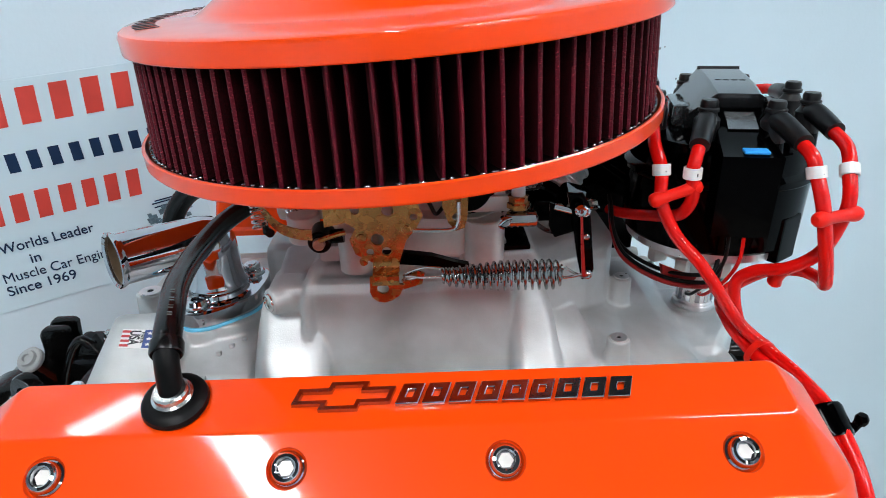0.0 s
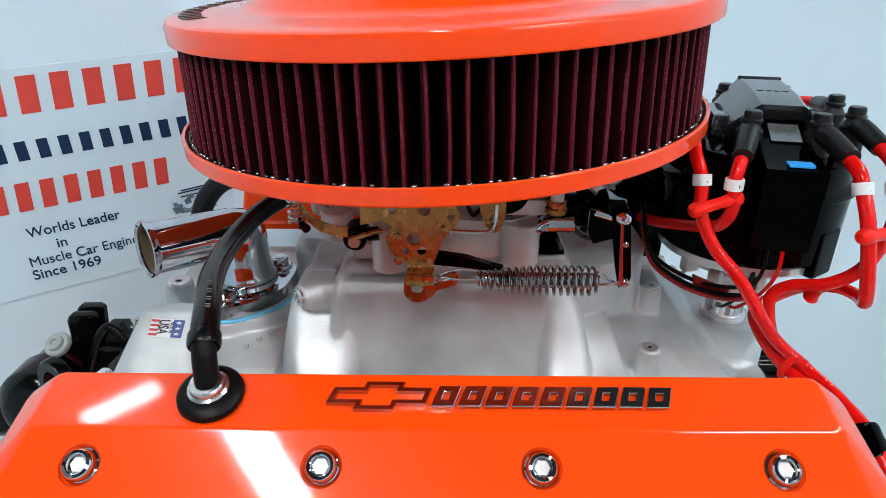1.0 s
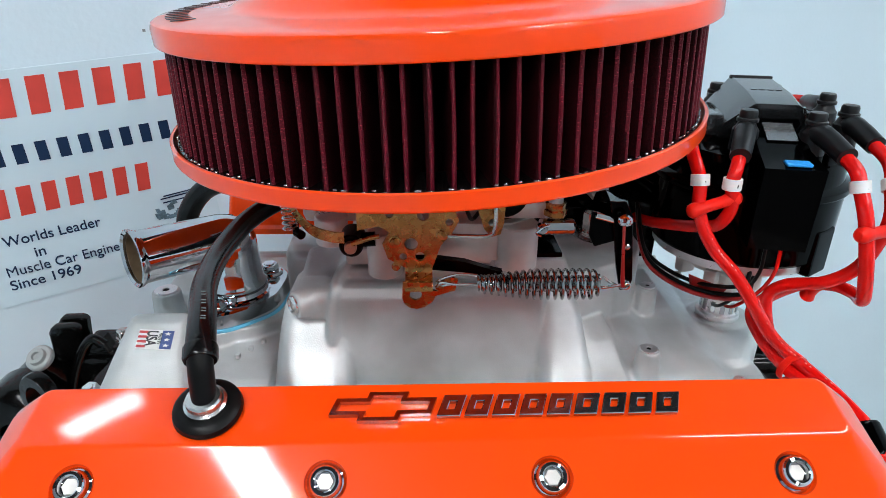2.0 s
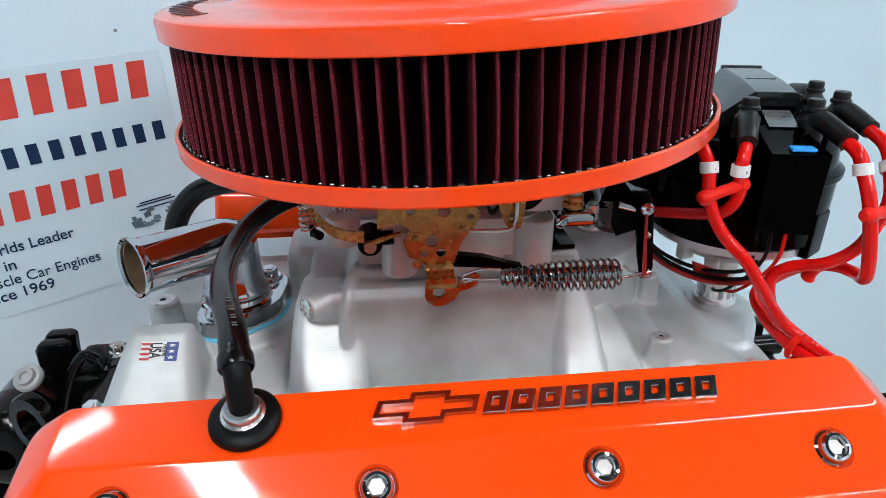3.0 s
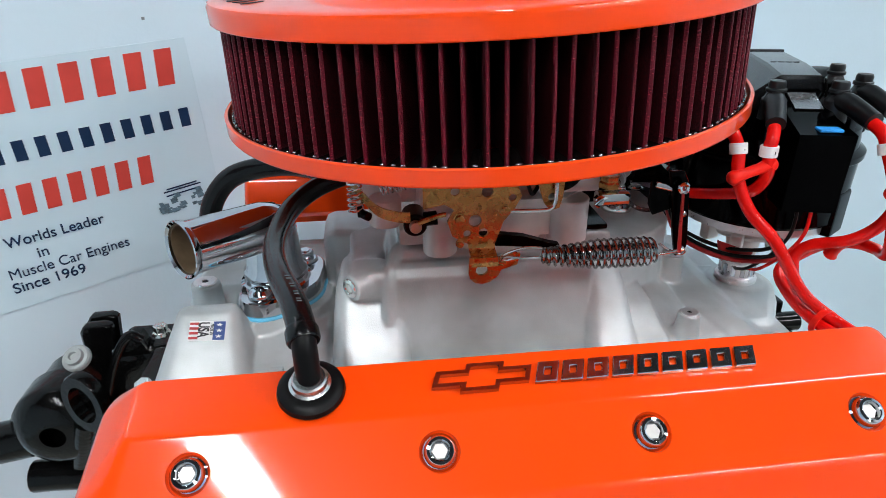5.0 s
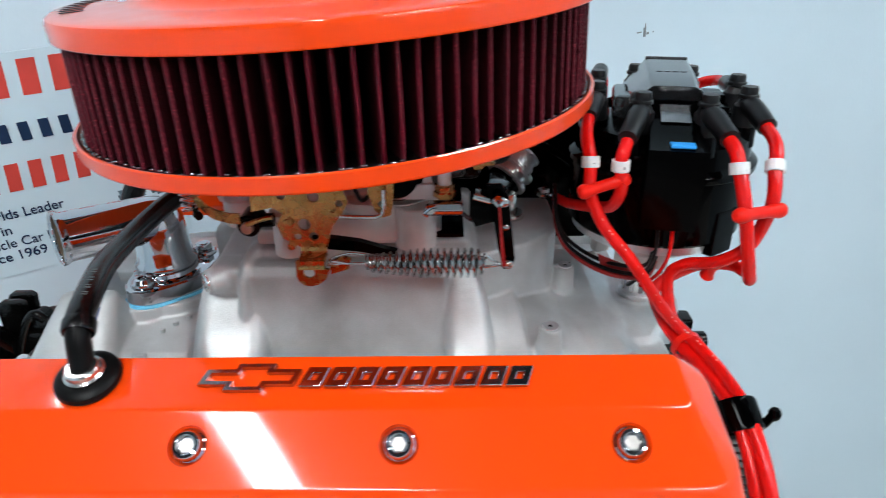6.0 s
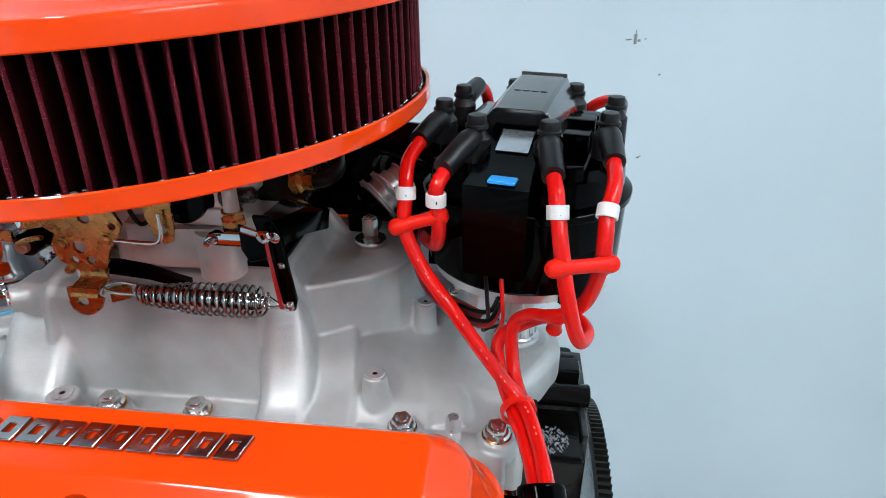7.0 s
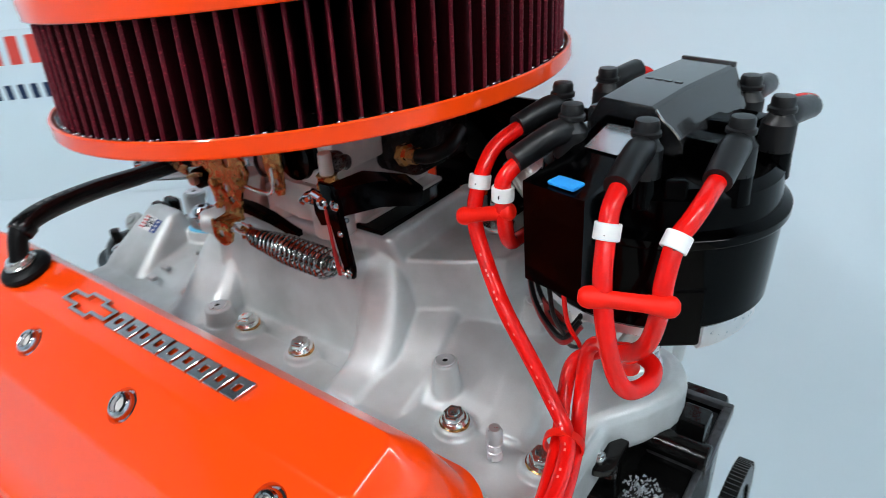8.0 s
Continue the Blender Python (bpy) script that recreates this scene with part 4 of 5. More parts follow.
def boot_and_wire(k, boot_end, path, tag_at=None, tag_label="", bars_on=True):
    a = radians(22.5 + 45 * k)
    c = DM @ Vector((0.0595 * math.cos(a), 0.0595 * math.sin(a), 0.0))
    ob = thing("spark_plug_wire", (c.x, c.y, 0.09), "red spark plug wire with a black rubber boot" + (" and white sleeve" if tag_at else ""), "spark plug wire", group="spark plug wires")
    end = Vector(boot_end)
    top = Vector((c.x, c.y, 0.090))
    bt = tube(bmesh.new(), [top, top.lerp(end, 0.25) + Vector((0, 0, 0.003)), top.lerp(end, 0.6) + Vector((0, 0, 0.002)), end], 0.0085, 16, radii=[0.0070, 0.0074, 0.0072, 0.0068])
    lathe(bt, [(0, 0.076), (0.0094, 0.076), (0.0090, 0.091), (0.0072, 0.0932), (0.0058, 0.0962), (0.0074, 0.0970), (0.0074, 0.0992), (0.0062, 0.1000), (0.0062, 0.1034), (0.0054, 0.1052), (0, 0.1058)], 24, Matrix.Translation((c.x, c.y, 0)))
    part("boot", bt, BOOT_RUBBER, ob, "black rubber boot")
    wire = part("wire", tube(bmesh.new(), [top.lerp(end, 0.8)] + [Vector(p) for p in path], WIRE_R, 14, 8), RED, ob)
    if tag_at:
        p, d = Vector(tag_at[0]), Vector(tag_at[1]).normalized()
        part("sleeve", lathe(bmesh.new(), [(0.0049, -0.0040), (0.0060, -0.0040), (0.0063, -0.0036), (0.0063, 0.0036), (0.0060, 0.0040), (0.0049, 0.0040)], 24, axis_m(p, p + d)[0], closed=True), WHITE, ob, "white printed sleeve")
        m = axis_m(p, p + d)[0]
        part("sleeve_mark", box(bmesh.new(), (0, 0, 0), (0.0008, 0.0003, 0.0022), 0.0, Matrix.Translation(p + Vector((0.001, -0.0062, 0.0)))), INK, ob)
    if bars_on:
        # faded white print along the jacket
        pth = smooth_path([Vector(q) for q in path], 8)
        pb = bmesh.new()
        n = len(pth)
        for i in range(int(n * 0.25), int(n * 0.62)):
            q = pth[i]
            d = (pth[i + 1] - pth[i - 1]).normalized()
            out = (Vector((0.1, -0.85, 0.5)) - d * d.dot(Vector((0.1, -0.85, 0.5)))).normalized()
            if i % 4 in (1, 2):
                box(pb, (0, 0, 0), (0.0011, 0.0003, 0.0016), 0.0, Matrix.Translation(q + out * (WIRE_R + 0.0001)) @ d.to_track_quat("Z", "Y").to_matrix().to_4x4())
        part("print_bars", pb, PRINT, ob, kind="stuff")
    return ob


BUNDLE = [(0.2395, -0.0560, -0.0430), (0.2400, -0.0720, -0.0580), (0.2484, -0.0950, -0.0690), (0.2580, -0.130, -0.072), (0.2635, -0.165, -0.079), (0.2675, -0.200, -0.110), (0.2690, -0.235, -0.170), (0.270, -0.262, -0.250)]


def along(off):
    """One wire of the bundle; the wires close up inside the loom sleeve."""
    return [(x + off[0] * k, y + off[1] * k, z + off[2] * k) for (x, y, z), k in zip(BUNDLE, (1, 1, 1, 0.85, 0.7, 0.75, 0.8, 0.8))]


boot_and_wire(4, (0.1765, -0.0230, 0.0855), [(0.1725, -0.0420, 0.0780), (0.1732, -0.0595, 0.0634), (0.1735, -0.0665, 0.0420), (0.1850, -0.0720, 0.0180), (0.2035, -0.0820, -0.0030), (0.2330, -0.0860, -0.0450)] + along((0.004, -0.004, 0.007))[2:], ((0.1732, -0.0595, 0.0634), (0.02, -0.3, -1)))
boot_and_wire(5, (0.1965, -0.0620, 0.0805), [(0.1935, -0.0660, 0.0720), (0.1926, -0.0665, 0.0628), (0.1945, -0.0680, 0.0480), (0.1935, -0.0640, 0.0360), (0.1910, -0.0550, 0.0270), (0.1850, -0.0360, 0.0190), (0.1780, -0.0100, 0.0100), (0.1740, 0.0200, 0.0000), (0.1720, 0.0500, -0.0080)], ((0.1926, -0.0665, 0.0628), (0.0, -0.05, -1)), bars_on=False)
boot_and_wire(6, (0.2600, -0.0770, 0.0840), [(0.2615, -0.0860, 0.0785), (0.2629, -0.0925, 0.0690), (0.2660, -0.1020, 0.0500), (0.2710, -0.1060, 0.0250), (0.2775, -0.1050, 0.0010), (0.2830, -0.0985, -0.0110), (0.2880, -0.0820, -0.0140), (0.2820, -0.0660, -0.0160), (0.2620, -0.0550, -0.0230)] + along((-0.004, 0.002, 0.001)), ((0.2629, -0.0925, 0.0690), (0.06, -0.4, -1)), bars_on=False)
boot_and_wire(7, (0.2970, -0.0500, 0.0845), [(0.2962, -0.0640, 0.0800), (0.2942, -0.0750, 0.0740), (0.2912, -0.0830, 0.0666), (0.2905, -0.0910, 0.0500), (0.2900, -0.0900, 0.0340), (0.2840, -0.0850, 0.0080), (0.2690, -0.0770, -0.0080), (0.2525, -0.0600, -0.0190), (0.2430, -0.0560, -0.0330)] + along((0.006, 0.003, -0.003))[1:], ((0.2912, -0.0830, 0.0666), (-0.15, -0.6, -0.75)), bars_on=False)
boot_and_wire(0, (0.3150, 0.0700, 0.0900), [(0.313, 0.086, 0.089), (0.300, 0.103, 0.080), (0.283, 0.120, 0.050), (0.272, 0.150, -0.02), (0.268, 0.190, -0.09)], bars_on=False)
boot_and_wire(1, (0.2850, 0.1050, 0.0920), [(0.283, 0.118, 0.088), (0.272, 0.135, 0.066), (0.264, 0.160, 0.010), (0.260, 0.195, -0.07)], bars_on=False)
boot_and_wire(2, (0.2480, 0.1020, 0.0900), [(0.250, 0.112, 0.082), (0.250, 0.119, 0.066), (0.246, 0.124, 0.02), (0.240, 0.150, -0.05)], bars_on=False)
boot_and_wire(3, (0.2080, 0.0830, 0.0990), [(0.212, 0.092, 0.094), (0.216, 0.100, 0.080), (0.218, 0.106, 0.042), (0.220, 0.108, 0.015), (0.220, 0.110, -0.012)], bars_on=False)


def wire_separator(p0, p1, label):
    ob = thing("wire_separator", p0, label, "wire separator", group="wire separators")
    a, c = Vector(p0), Vector(p1)
    b = tube(bmesh.new(), [a, a.lerp(c, 0.04), a.lerp(c, 0.12), a.lerp(c, 0.35), a.lerp(c, 0.65), a.lerp(c, 0.88), a.lerp(c, 0.96), c], 0.0056, 14, 2, radii=[0.0026, 0.0046, 0.0056, 0.0042, 0.0042, 0.0056, 0.0046, 0.0026])
    part("clip", b, RED_PLASTIC, ob)


wire_separator((0.1640, -0.0690, 0.0430), (0.2000, -0.0670, 0.0540), "red nylon separator clipped across two spark plug wires")
wire_separator((0.2580, -0.1100, 0.0425), (0.2990, -0.0920, 0.0395), "red nylon separator clipped across two spark plug wires")
wire_separator((0.2700, -0.0600, -0.0300), (0.2715, -0.0680, -0.0130), "small red nylon clip on a spark plug wire loop")
tie = thing("cable_tie", (0.25, -0.0985, -0.069), "red nylon tie round the bundle of plug wires", "cable tie")
m = axis_m((0.2490, -0.0965, -0.0680), (0.2560, -0.1200, -0.0710))[0]
part("strap", lathe(bmesh.new(), [(0.0104, -0.0025), (0.0116, -0.0025), (0.0116, 0.0025), (0.0104, 0.0025)], 28, m, closed=True), RED_PLASTIC, tie)
part("buckle", box(bmesh.new(), (0.0, -0.0125, 0), (0.006, 0.004, 0.006), 0.001, m), RED_PLASTIC, tie)

loom = thing("wire_loom_bracket", (0.266, -0.165, -0.078), "black plastic wire loom bracket at the end of the valve cover", "wire bracket")
m = axis_m((0.2622, -0.154, -0.0750), (0.2665, -0.188, -0.0980))[0]
part("sleeve", lathe(bmesh.new(), [(0.0118, -0.002), (0.0132, -0.002), (0.0140, 0.0), (0.0140, 0.016), (0.0132, 0.019), (0.0118, 0.019)], 24, m, closed=True), BLACK, loom)
part("arm", tube(bmesh.new(), [(0.273, -0.166, -0.086), (0.280, -0.163, -0.084), (0.2855, -0.161, -0.079)], 0.0030, 10), BLACK, loom)
part("knob", lathe(bmesh.new(), [(0, -0.0035), (0.0032, -0.0035), (0.0042, -0.001), (0.0042, 0.0015), (0.0028, 0.0038), (0, 0.0042)], 16, Matrix.Translation((0.2865, -0.161, -0.0775))), BLACK, loom)
part("foot", box(bmesh.new(), (0.252, -0.160, -0.088), (0.026, 0.018, 0.010), 0.002), BLACK, loom)

# ---- carburettor ----
XZ = Matrix(((1, 0, 0, 0), (0, 0, 1, 0), (0, 1, 0, 0), (0, 0, 0, 1)))  # outlines in x, z pulled along y
carb = thing("carburetor", (0, 0, -0.008), "grey zinc four-barrel carburettor with gold-plated throttle linkage", "carburetor")
part("throttle_base", box(bmesh.new(), (-0.004, 0, 0.001), (0.142, 0.096, 0.014), 0.003), ALU_DARK, carb)
b = box(bmesh.new(), (-0.002, 0, 0.040), (0.116, 0.092, 0.066), 0.005)
part("main_body", b, ALU_DARK, carb)
part("side_casting", loft(bmesh.new(), [[Vector((x, y, z)) for x, y in ((-0.020, -0.040), (-0.016, -0.060), (0.018, -0.066), (0.044, -0.064), (0.062, -0.050), (0.064, -0.035))] for z in (0.006, 0.034)]), ALU_DARK, carb, angle=50)
part("float_bowl", box(bmesh.new(), (-0.082, 0.004, 0.050), (0.050, 0.076, 0.056), 0.006), ALU_DARK, carb)
# rear bowl blackened: the shade under the air cleaner is in its colour
part("float_bowl", box(bmesh.new(), (0.078, 0.010, 0.056), (0.040, 0.066, 0.040), 0.006), BLACK_SATIN, carb, "rear bowl coloured black for the shade around it")
part("choke_housing", lathe(bmesh.new(), [(0, 0), (0.020, 0), (0.021, 0.002), (0.021, 0.010), (0.017, 0.013), (0.016, 0.018), (0, 0.018)], 32, axis_m((0.036, -0.060, 0.060), (0.036, -0.09, 0.060))[0]), BLACK, carb, "black round choke housing")
# dashpot darkened for the same shade
part("dashpot", lathe(bmesh.new(), [(0, 0), (0.007, 0), (0.007, 0.010), (0.005, 0.012), (0.005, 0.020), (0.003, 0.022), (0, 0.022)], 24, axis_m((0.062, -0.070, 0.060), (0.085, -0.074, 0.064))[0]), DARK_STEEL, carb)
part("brass_fitting", lathe(bmesh.new(), [(0, 0), (0.008, 0), (0.008, 0.006), (0.006, 0.008), (0.006, 0.016), (0, 0.016)], 6, axis_m((0.092, -0.030, 0.056), (0.12, -0.034, 0.060))[0]), GOLD, carb)
part("vacuum_port", tube(bmesh.new(), [(0.104, -0.033, 0.058), (0.114, -0.028, 0.058), (0.118, -0.012, 0.060), (0.112, 0.010, 0.064)], 0.0050, 14), RUBBER, carb)
part("rear_hose", tube(bmesh.new(), [(0.050, 0.046, 0.045), (0.062, 0.064, 0.044), (0.070, 0.080, 0.034), (0.072, 0.094, 0.016)], 0.010, 18), RUBBER, carb)
for x, y, r, z0, z1 in ((-0.0455, -0.058, 0.0125, -0.0065, 0.028), (-0.084, -0.046, 0.0120, 0.013, 0.034), (-0.020, -0.050, 0.010, -0.006, 0.02), (0.0485, -0.0600, 0.0150, 0.000, 0.033)):
    part("mounting_boss", cyl(bmesh.new(), (x, y, z0), (x, y, z1), r, r, 24, 0.001), ALU_DARK, carb)
part("base_plate", box(bmesh.new(), (0.062, -0.002, 0.0030), (0.045, 0.098, 0.0040), 0.0008), BLACK, carb, "black steel spacer plate")
# throttle lever plate
plate = [(-0.0605, 0.066), (-0.0605, 0.0417), (-0.0465, 0.0445), (-0.0398, 0.0404), (-0.0446, 0.0319), (-0.0412, 0.0214), (-0.0330, 0.0165), (-0.0275, 0.0137), (-0.0275, 0.0095), (-0.0120, 0.0080), (-0.0122, 0.0139), (-0.0066, 0.0305), (0.0004, 0.0389), (0.0052, 0.0480), (0.0020, 0.0560), (-0.006, 0.060), (-0.012, 0.066)]
b = prism(bmesh.new(), plate, 0.0022, Matrix.Translation((0, -0.0935, 0)) @ XZ, 0.0, [(-0.0258, 0.0318, 0.0044), (-0.0312, 0.0227, 0.0026), (-0.0202, 0.0229, 0.0032), (-0.001, 0.0470, 0.0026), (-0.0395, 0.0530, 0.0030), (-0.018, 0.0520, 0.0040)])
lever = part("throttle_lever", b, GOLD, carb, "gold zinc-plated lever plate with round holes")
fold = [(-0.0926, 0.0150), (-0.0929, 0.0122), (-0.0942, 0.0103), (-0.0965, 0.0096), (-0.1015, 0.0091), (-0.1043, 0.0082), (-0.1058, 0.0066), (-0.1062, 0.0040)]
b = bmesh.new()
loops = []
for k, (y, z) in enumerate(fold):
    p, q = Vector(fold[max(k - 1, 0)]), Vector(fold[min(k + 1, len(fold) - 1)])
    n = Vector((-(q - p).y, (q - p).x)).normalized() * 0.0011
    loops.append([Vector((x, y + sg * n.x, z + sg * n.y)) for x, sg in ((-0.0300, -1), (-0.0120, -1), (-0.0120, 1), (-0.0300, 1))])
part("lever_bend", loft(b, loops), GOLD, carb, "folded gold-plated step", angle=50)
tab = [(-0.0315, 0.0105), (-0.0320, -0.0010), (-0.0306, -0.0050), (-0.0272, -0.0080), (-0.0225, -0.0090), (-0.0175, -0.0076), (-0.0120, -0.0036), (-0.0085, 0.0040), (-0.0120, 0.0045), (-0.0122, 0.0105)]
part("lever_tab", prism(bmesh.new(), tab, 0.0022, Matrix.Translation((0, -0.1068, 0)) @ XZ, 0.0, [(-0.0231, 0.0015, 0.0040)]), GOLD, carb)
b = prism(bmesh.new(), [(-0.010, -0.004), (0.003, 0.000), (0.005, 0.008), (0.000, 0.010), (-0.010, 0.006)], 0.0020, Matrix.Translation((0, -0.0985, 0)) @ XZ)
part("spring_perch", b, GOLD, carb)
for x, z, r in ((-0.0365, 0.0335, 0.0034), (-0.0062, 0.0385, 0.0034), (-0.036, 0.016, 0.0024)):
    b = lathe(bmesh.new(), [(0, 0), (r * 1.25, 0), (r * 1.25, 0.001), (r, 0.0012), (r * 0.9, 0.0034), (0, 0.0036)], 16, axis_m((x, -0.0930, z), (x, -0.11, z))[0])
    part("lever_screw", b, GOLD, carb)
part("link_rod", tube(bmesh.new(), [(-0.064, -0.0965, 0.0335), (-0.058, -0.0970, 0.0360), (-0.050, -0.0970, 0.0385), (-0.046, -0.0970, 0.0390)], 0.0017, 10), GOLD, carb)
part("idle_screw_boss", merge(cyl(bmesh.new(), (-0.0655, -0.070, 0.0290), (-0.0655, -0.0900, 0.0290), 0.0085, 0.0080, 20, 0.001), cyl(bmesh.new(), (-0.0655, -0.08, 0.029), (-0.050, -0.08, 0.03), 0.005, 0.005, 12)), BLACK, carb)
part("idle_screw", merge(cyl(bmesh.new(), (-0.0655, -0.0895, 0.0290), (-0.0655, -0.0945, 0.0290), 0.0042, 0.0040, 18, 0.0006), box(bmesh.new(), (-0.0655, -0.0946, 0.029), (0.006, 0.0008, 0.001), 0)), material("bronze_screw", (0.45, 0.25, 0.18), 0.3, 0.9, 0.1, 90), carb)
b = bmesh.new()
arm = [(-0.108, -0.078, 0.060), (-0.100, -0.088, 0.052), (-0.090, -0.092, 0.042), (-0.078, -0.093, 0.0375), (-0.069, -0.093, 0.0365)]
pth = smooth_path(arm, 6)
loft(b, [[q + Vector((0, dy, dz)) for dy, dz in ((-0.001, -0.0036), (0.001, -0.0036), (0.001, 0.0036), (-0.001, 0.0036))] for q in pth])
part("choke_arm", b, GOLD, carb, "curved gold-plated choke arm")


def coil(bm, p0, p1, r0, r1, turns, wire, n=14, seg=6):
    a, c = Vector(p0), Vector(p1)
    d = (c - a).normalized()
    u = d.orthogonal().normalized()
    v = d.cross(u)
    pts = []
    for i in range(int(turns * n) + 1):
        s = i / (turns * n)
        r = r0 + (r1 - r0) * min(1, s * 2.2) if r1 > r0 else r0
        if s > 0.93:
            r *= 1 - (s - 0.93) / 0.07 * 0.35
        pts.append(a.lerp(c, s) + (u * math.cos(2 * math.pi * i / n) + v * math.sin(2 * math.pi * i / n)) * r)
    return tube(bm, pts, wire, seg, 1)


part("idle_spring", coil(bmesh.new(), (-0.104, -0.088, 0.040), (-0.104, -0.088, 0.066), 0.0045, 0.0045, 7, 0.0008), STEEL, carb)
part("idle_spring", coil(bmesh.new(), (-0.088, -0.080, 0.052), (-0.070, -0.080, 0.056), 0.0040, 0.0040, 6, 0.0007), STEEL, carb)
part("cam_screw", merge(cyl(bmesh.new(), (-0.099, -0.090, 0.0390), (-0.096, -0.094, 0.0390), 0.0030, 0.0030, 14), cyl(bmesh.new(), (-0.101, -0.086, 0.036), (-0.101, -0.086, 0.044), 0.0022, 0.0022, 10)), BLACK, carb)
part("pump_rod", tube(bmesh.new(), [(-0.004, -0.0925, 0.0375), (0.010, -0.0925, 0.0368), (0.024, -0.0925, 0.0370), (0.0285, -0.0920, 0.0420), (0.0290, -0.0910, 0.0560)], 0.0014, 10), STEEL, carb)
part("pump_lever", prism(bmesh.new(), [(0.018, 0.052), (0.022, 0.040), (0.027, 0.034), (0.033, 0.036), (0.035, 0.044), (0.036, 0.066), (0.018, 0.066)], 0.0018, Matrix.Translation((0, -0.0880, 0)) @ XZ, 0.0, [(0.0275, 0.0440, 0.0028)]), GOLD, carb)
part("vacuum_hose", tube(bmesh.new(), [(0.004, -0.082, 0.062), (0.010, -0.088, 0.054), (0.014, -0.086, 0.046), (0.020, -0.080, 0.050)], 0.0014, 8), RUBBER, carb)
part("fuel_rail_casting", box(bmesh.new(), (0.044, -0.064, 0.047), (0.044, 0.020, 0.012), 0.002), ALU_DARK, carb)
part("metering_block", box(bmesh.new(), (0.058, -0.046, 0.064), (0.020, 0.05, 0.03), 0.003), ALU_DARK, carb)
part("linkage_block", box(bmesh.new(), (0.0705, -0.0860, 0.0405), (0.0240, 0.0100, 0.0095), 0.0022), CHROME, carb, "polished linkage block")
b = merge(cyl(bmesh.new(), (0.0600, -0.0880, 0.0410), (0.0600, -0.0925, 0.0410), 0.0040, 0.0036, 20, 0.0008), tube(bmesh.new(), [(0.0640, -0.0930, 0.0440), (0.0600, -0.0940, 0.0430), (0.0560, -0.0935, 0.0390), (0.0590, -0.0930, 0.0370)], 0.0011, 8))
part("pivot_screw", b, CHROME, carb)
part("brass_nut", lathe(bmesh.new(), [(0, 0.0465), (0.0078, 0.0465), (0.0078, 0.0500), (0.0066, 0.0510), (0.0066, 0.0540), (0.0075, 0.0555), (0, 0.0555)], 6, Matrix.Translation((0.0700, -0.0800, 0))), GOLD, carb)
part("stud", cyl(bmesh.new(), (0.0700, -0.0800, 0.0550), (0.0700, -0.0800, 0.0700), 0.0048, 0.0044, 14, 0.0006), ALU_DARK, carb)
part("throttle_arm", loft(bmesh.new(), [[Vector((x, y, z + dz)) for y, dz in ((-0.086, -h), (-0.080, -h), (-0.080, h), (-0.086, h))] for x, z, h in ((-0.024, 0.0140, 0.004), (-0.010, 0.0135, 0.0045), (0.010, 0.0110, 0.0040), (0.028, 0.0060, 0.003), (0.036, 0.0050, 0.002))]), BLACK, carb)
part("kickdown_rod", tube(bmesh.new(), [(0.078, -0.086, 0.040), (0.088, -0.092, 0.034), (0.098, -0.100, 0.036), (0.108, -0.104, 0.042)], 0.0016, 8), DARK_STEEL, carb)

# throttle return bracket and its two nested springs
bracket = thing("spring_bracket", (0.105, -0.10, 0.005), "black steel throttle bracket with a chrome edge", "bracket")
part("plate", prism(bmesh.new(), [(0.096, 0.067), (0.106, 0.067), (0.111, 0.058), (0.1165, 0.014), (0.1150, 0.007), (0.1090, 0.006), (0.1050, 0.022), (0.1010, 0.044)], 0.003, Matrix.Translation((0, -0.1120, 0)) @ XZ, 0.0006, []), BLACK, bracket)
part("side_arm", loft(bmesh.new(), [[Vector(p) for p in q] for q in ([(0.098, -0.110, 0.050), (0.107, -0.110, 0.046), (0.108, -0.110, 0.064), (0.098, -0.110, 0.064)], [(0.100, -0.080, 0.048), (0.114, -0.080, 0.042), (0.116, -0.080, 0.060), (0.102, -0.080, 0.064)], [(0.102, -0.045, 0.036), (0.118, -0.045, 0.030), (0.120, -0.045, 0.044), (0.106, -0.045, 0.050)])]), BLACK, bracket)
# dark red here is the orange cover's reflection put into the strip's colour
part("flat_bar", loft(bmesh.new(), [[Vector((x + dx, -0.1165 + dy, z)) for dx, dy in ((-w * 0.6, -0.0006), (w * 0.6, -0.0006), (w * 0.6, 0.0006), (-w * 0.6, 0.0006))] for x, z, w in ((0.1044, 0.0580, 0.0010), (0.1050, 0.0500, 0.0013), (0.1066, 0.0320, 0.0016), (0.1084, 0.0150, 0.0020), (0.1090, 0.0110, 0.0018))]), RED_DARK, bracket, "thin steel strip with its red reflection as colour")
for x, z, r in ((0.1078, 0.0545, 0.0034), (0.1098, 0.0370, 0.0022), (0.1122, 0.0110, 0.0026)):
    part("rivet", lathe(bmesh.new(), [(0, 0), (r, 0), (r, 0.0006), (r * 0.7, 0.0014), (r * 0.3, 0.0016), (0, 0.0010)], 16, axis_m((x, -0.1120, z), (x, -0.13, z))[0]), CHROME, bracket, "bright rivet")
part("clevis", box(bmesh.new(), (0, 0, 0), (0.016, 0.003, 0.0040), 0.0010, Matrix.Translation((0.0960, -0.1105, 0.0560)) @ Matrix.Rotation(radians(16), 4, "Y")), CHROME, bracket, "polished clevis")
part("clevis_plate", prism(bmesh.new(), [(0.086, 0.060), (0.092, 0.058), (0.1045, 0.048), (0.1035, 0.040), (0.090, 0.036), (0.086, 0.044)], 0.002, Matrix.Translation((0, -0.1090, 0)) @ XZ, 0.0005), BLACK, bracket)
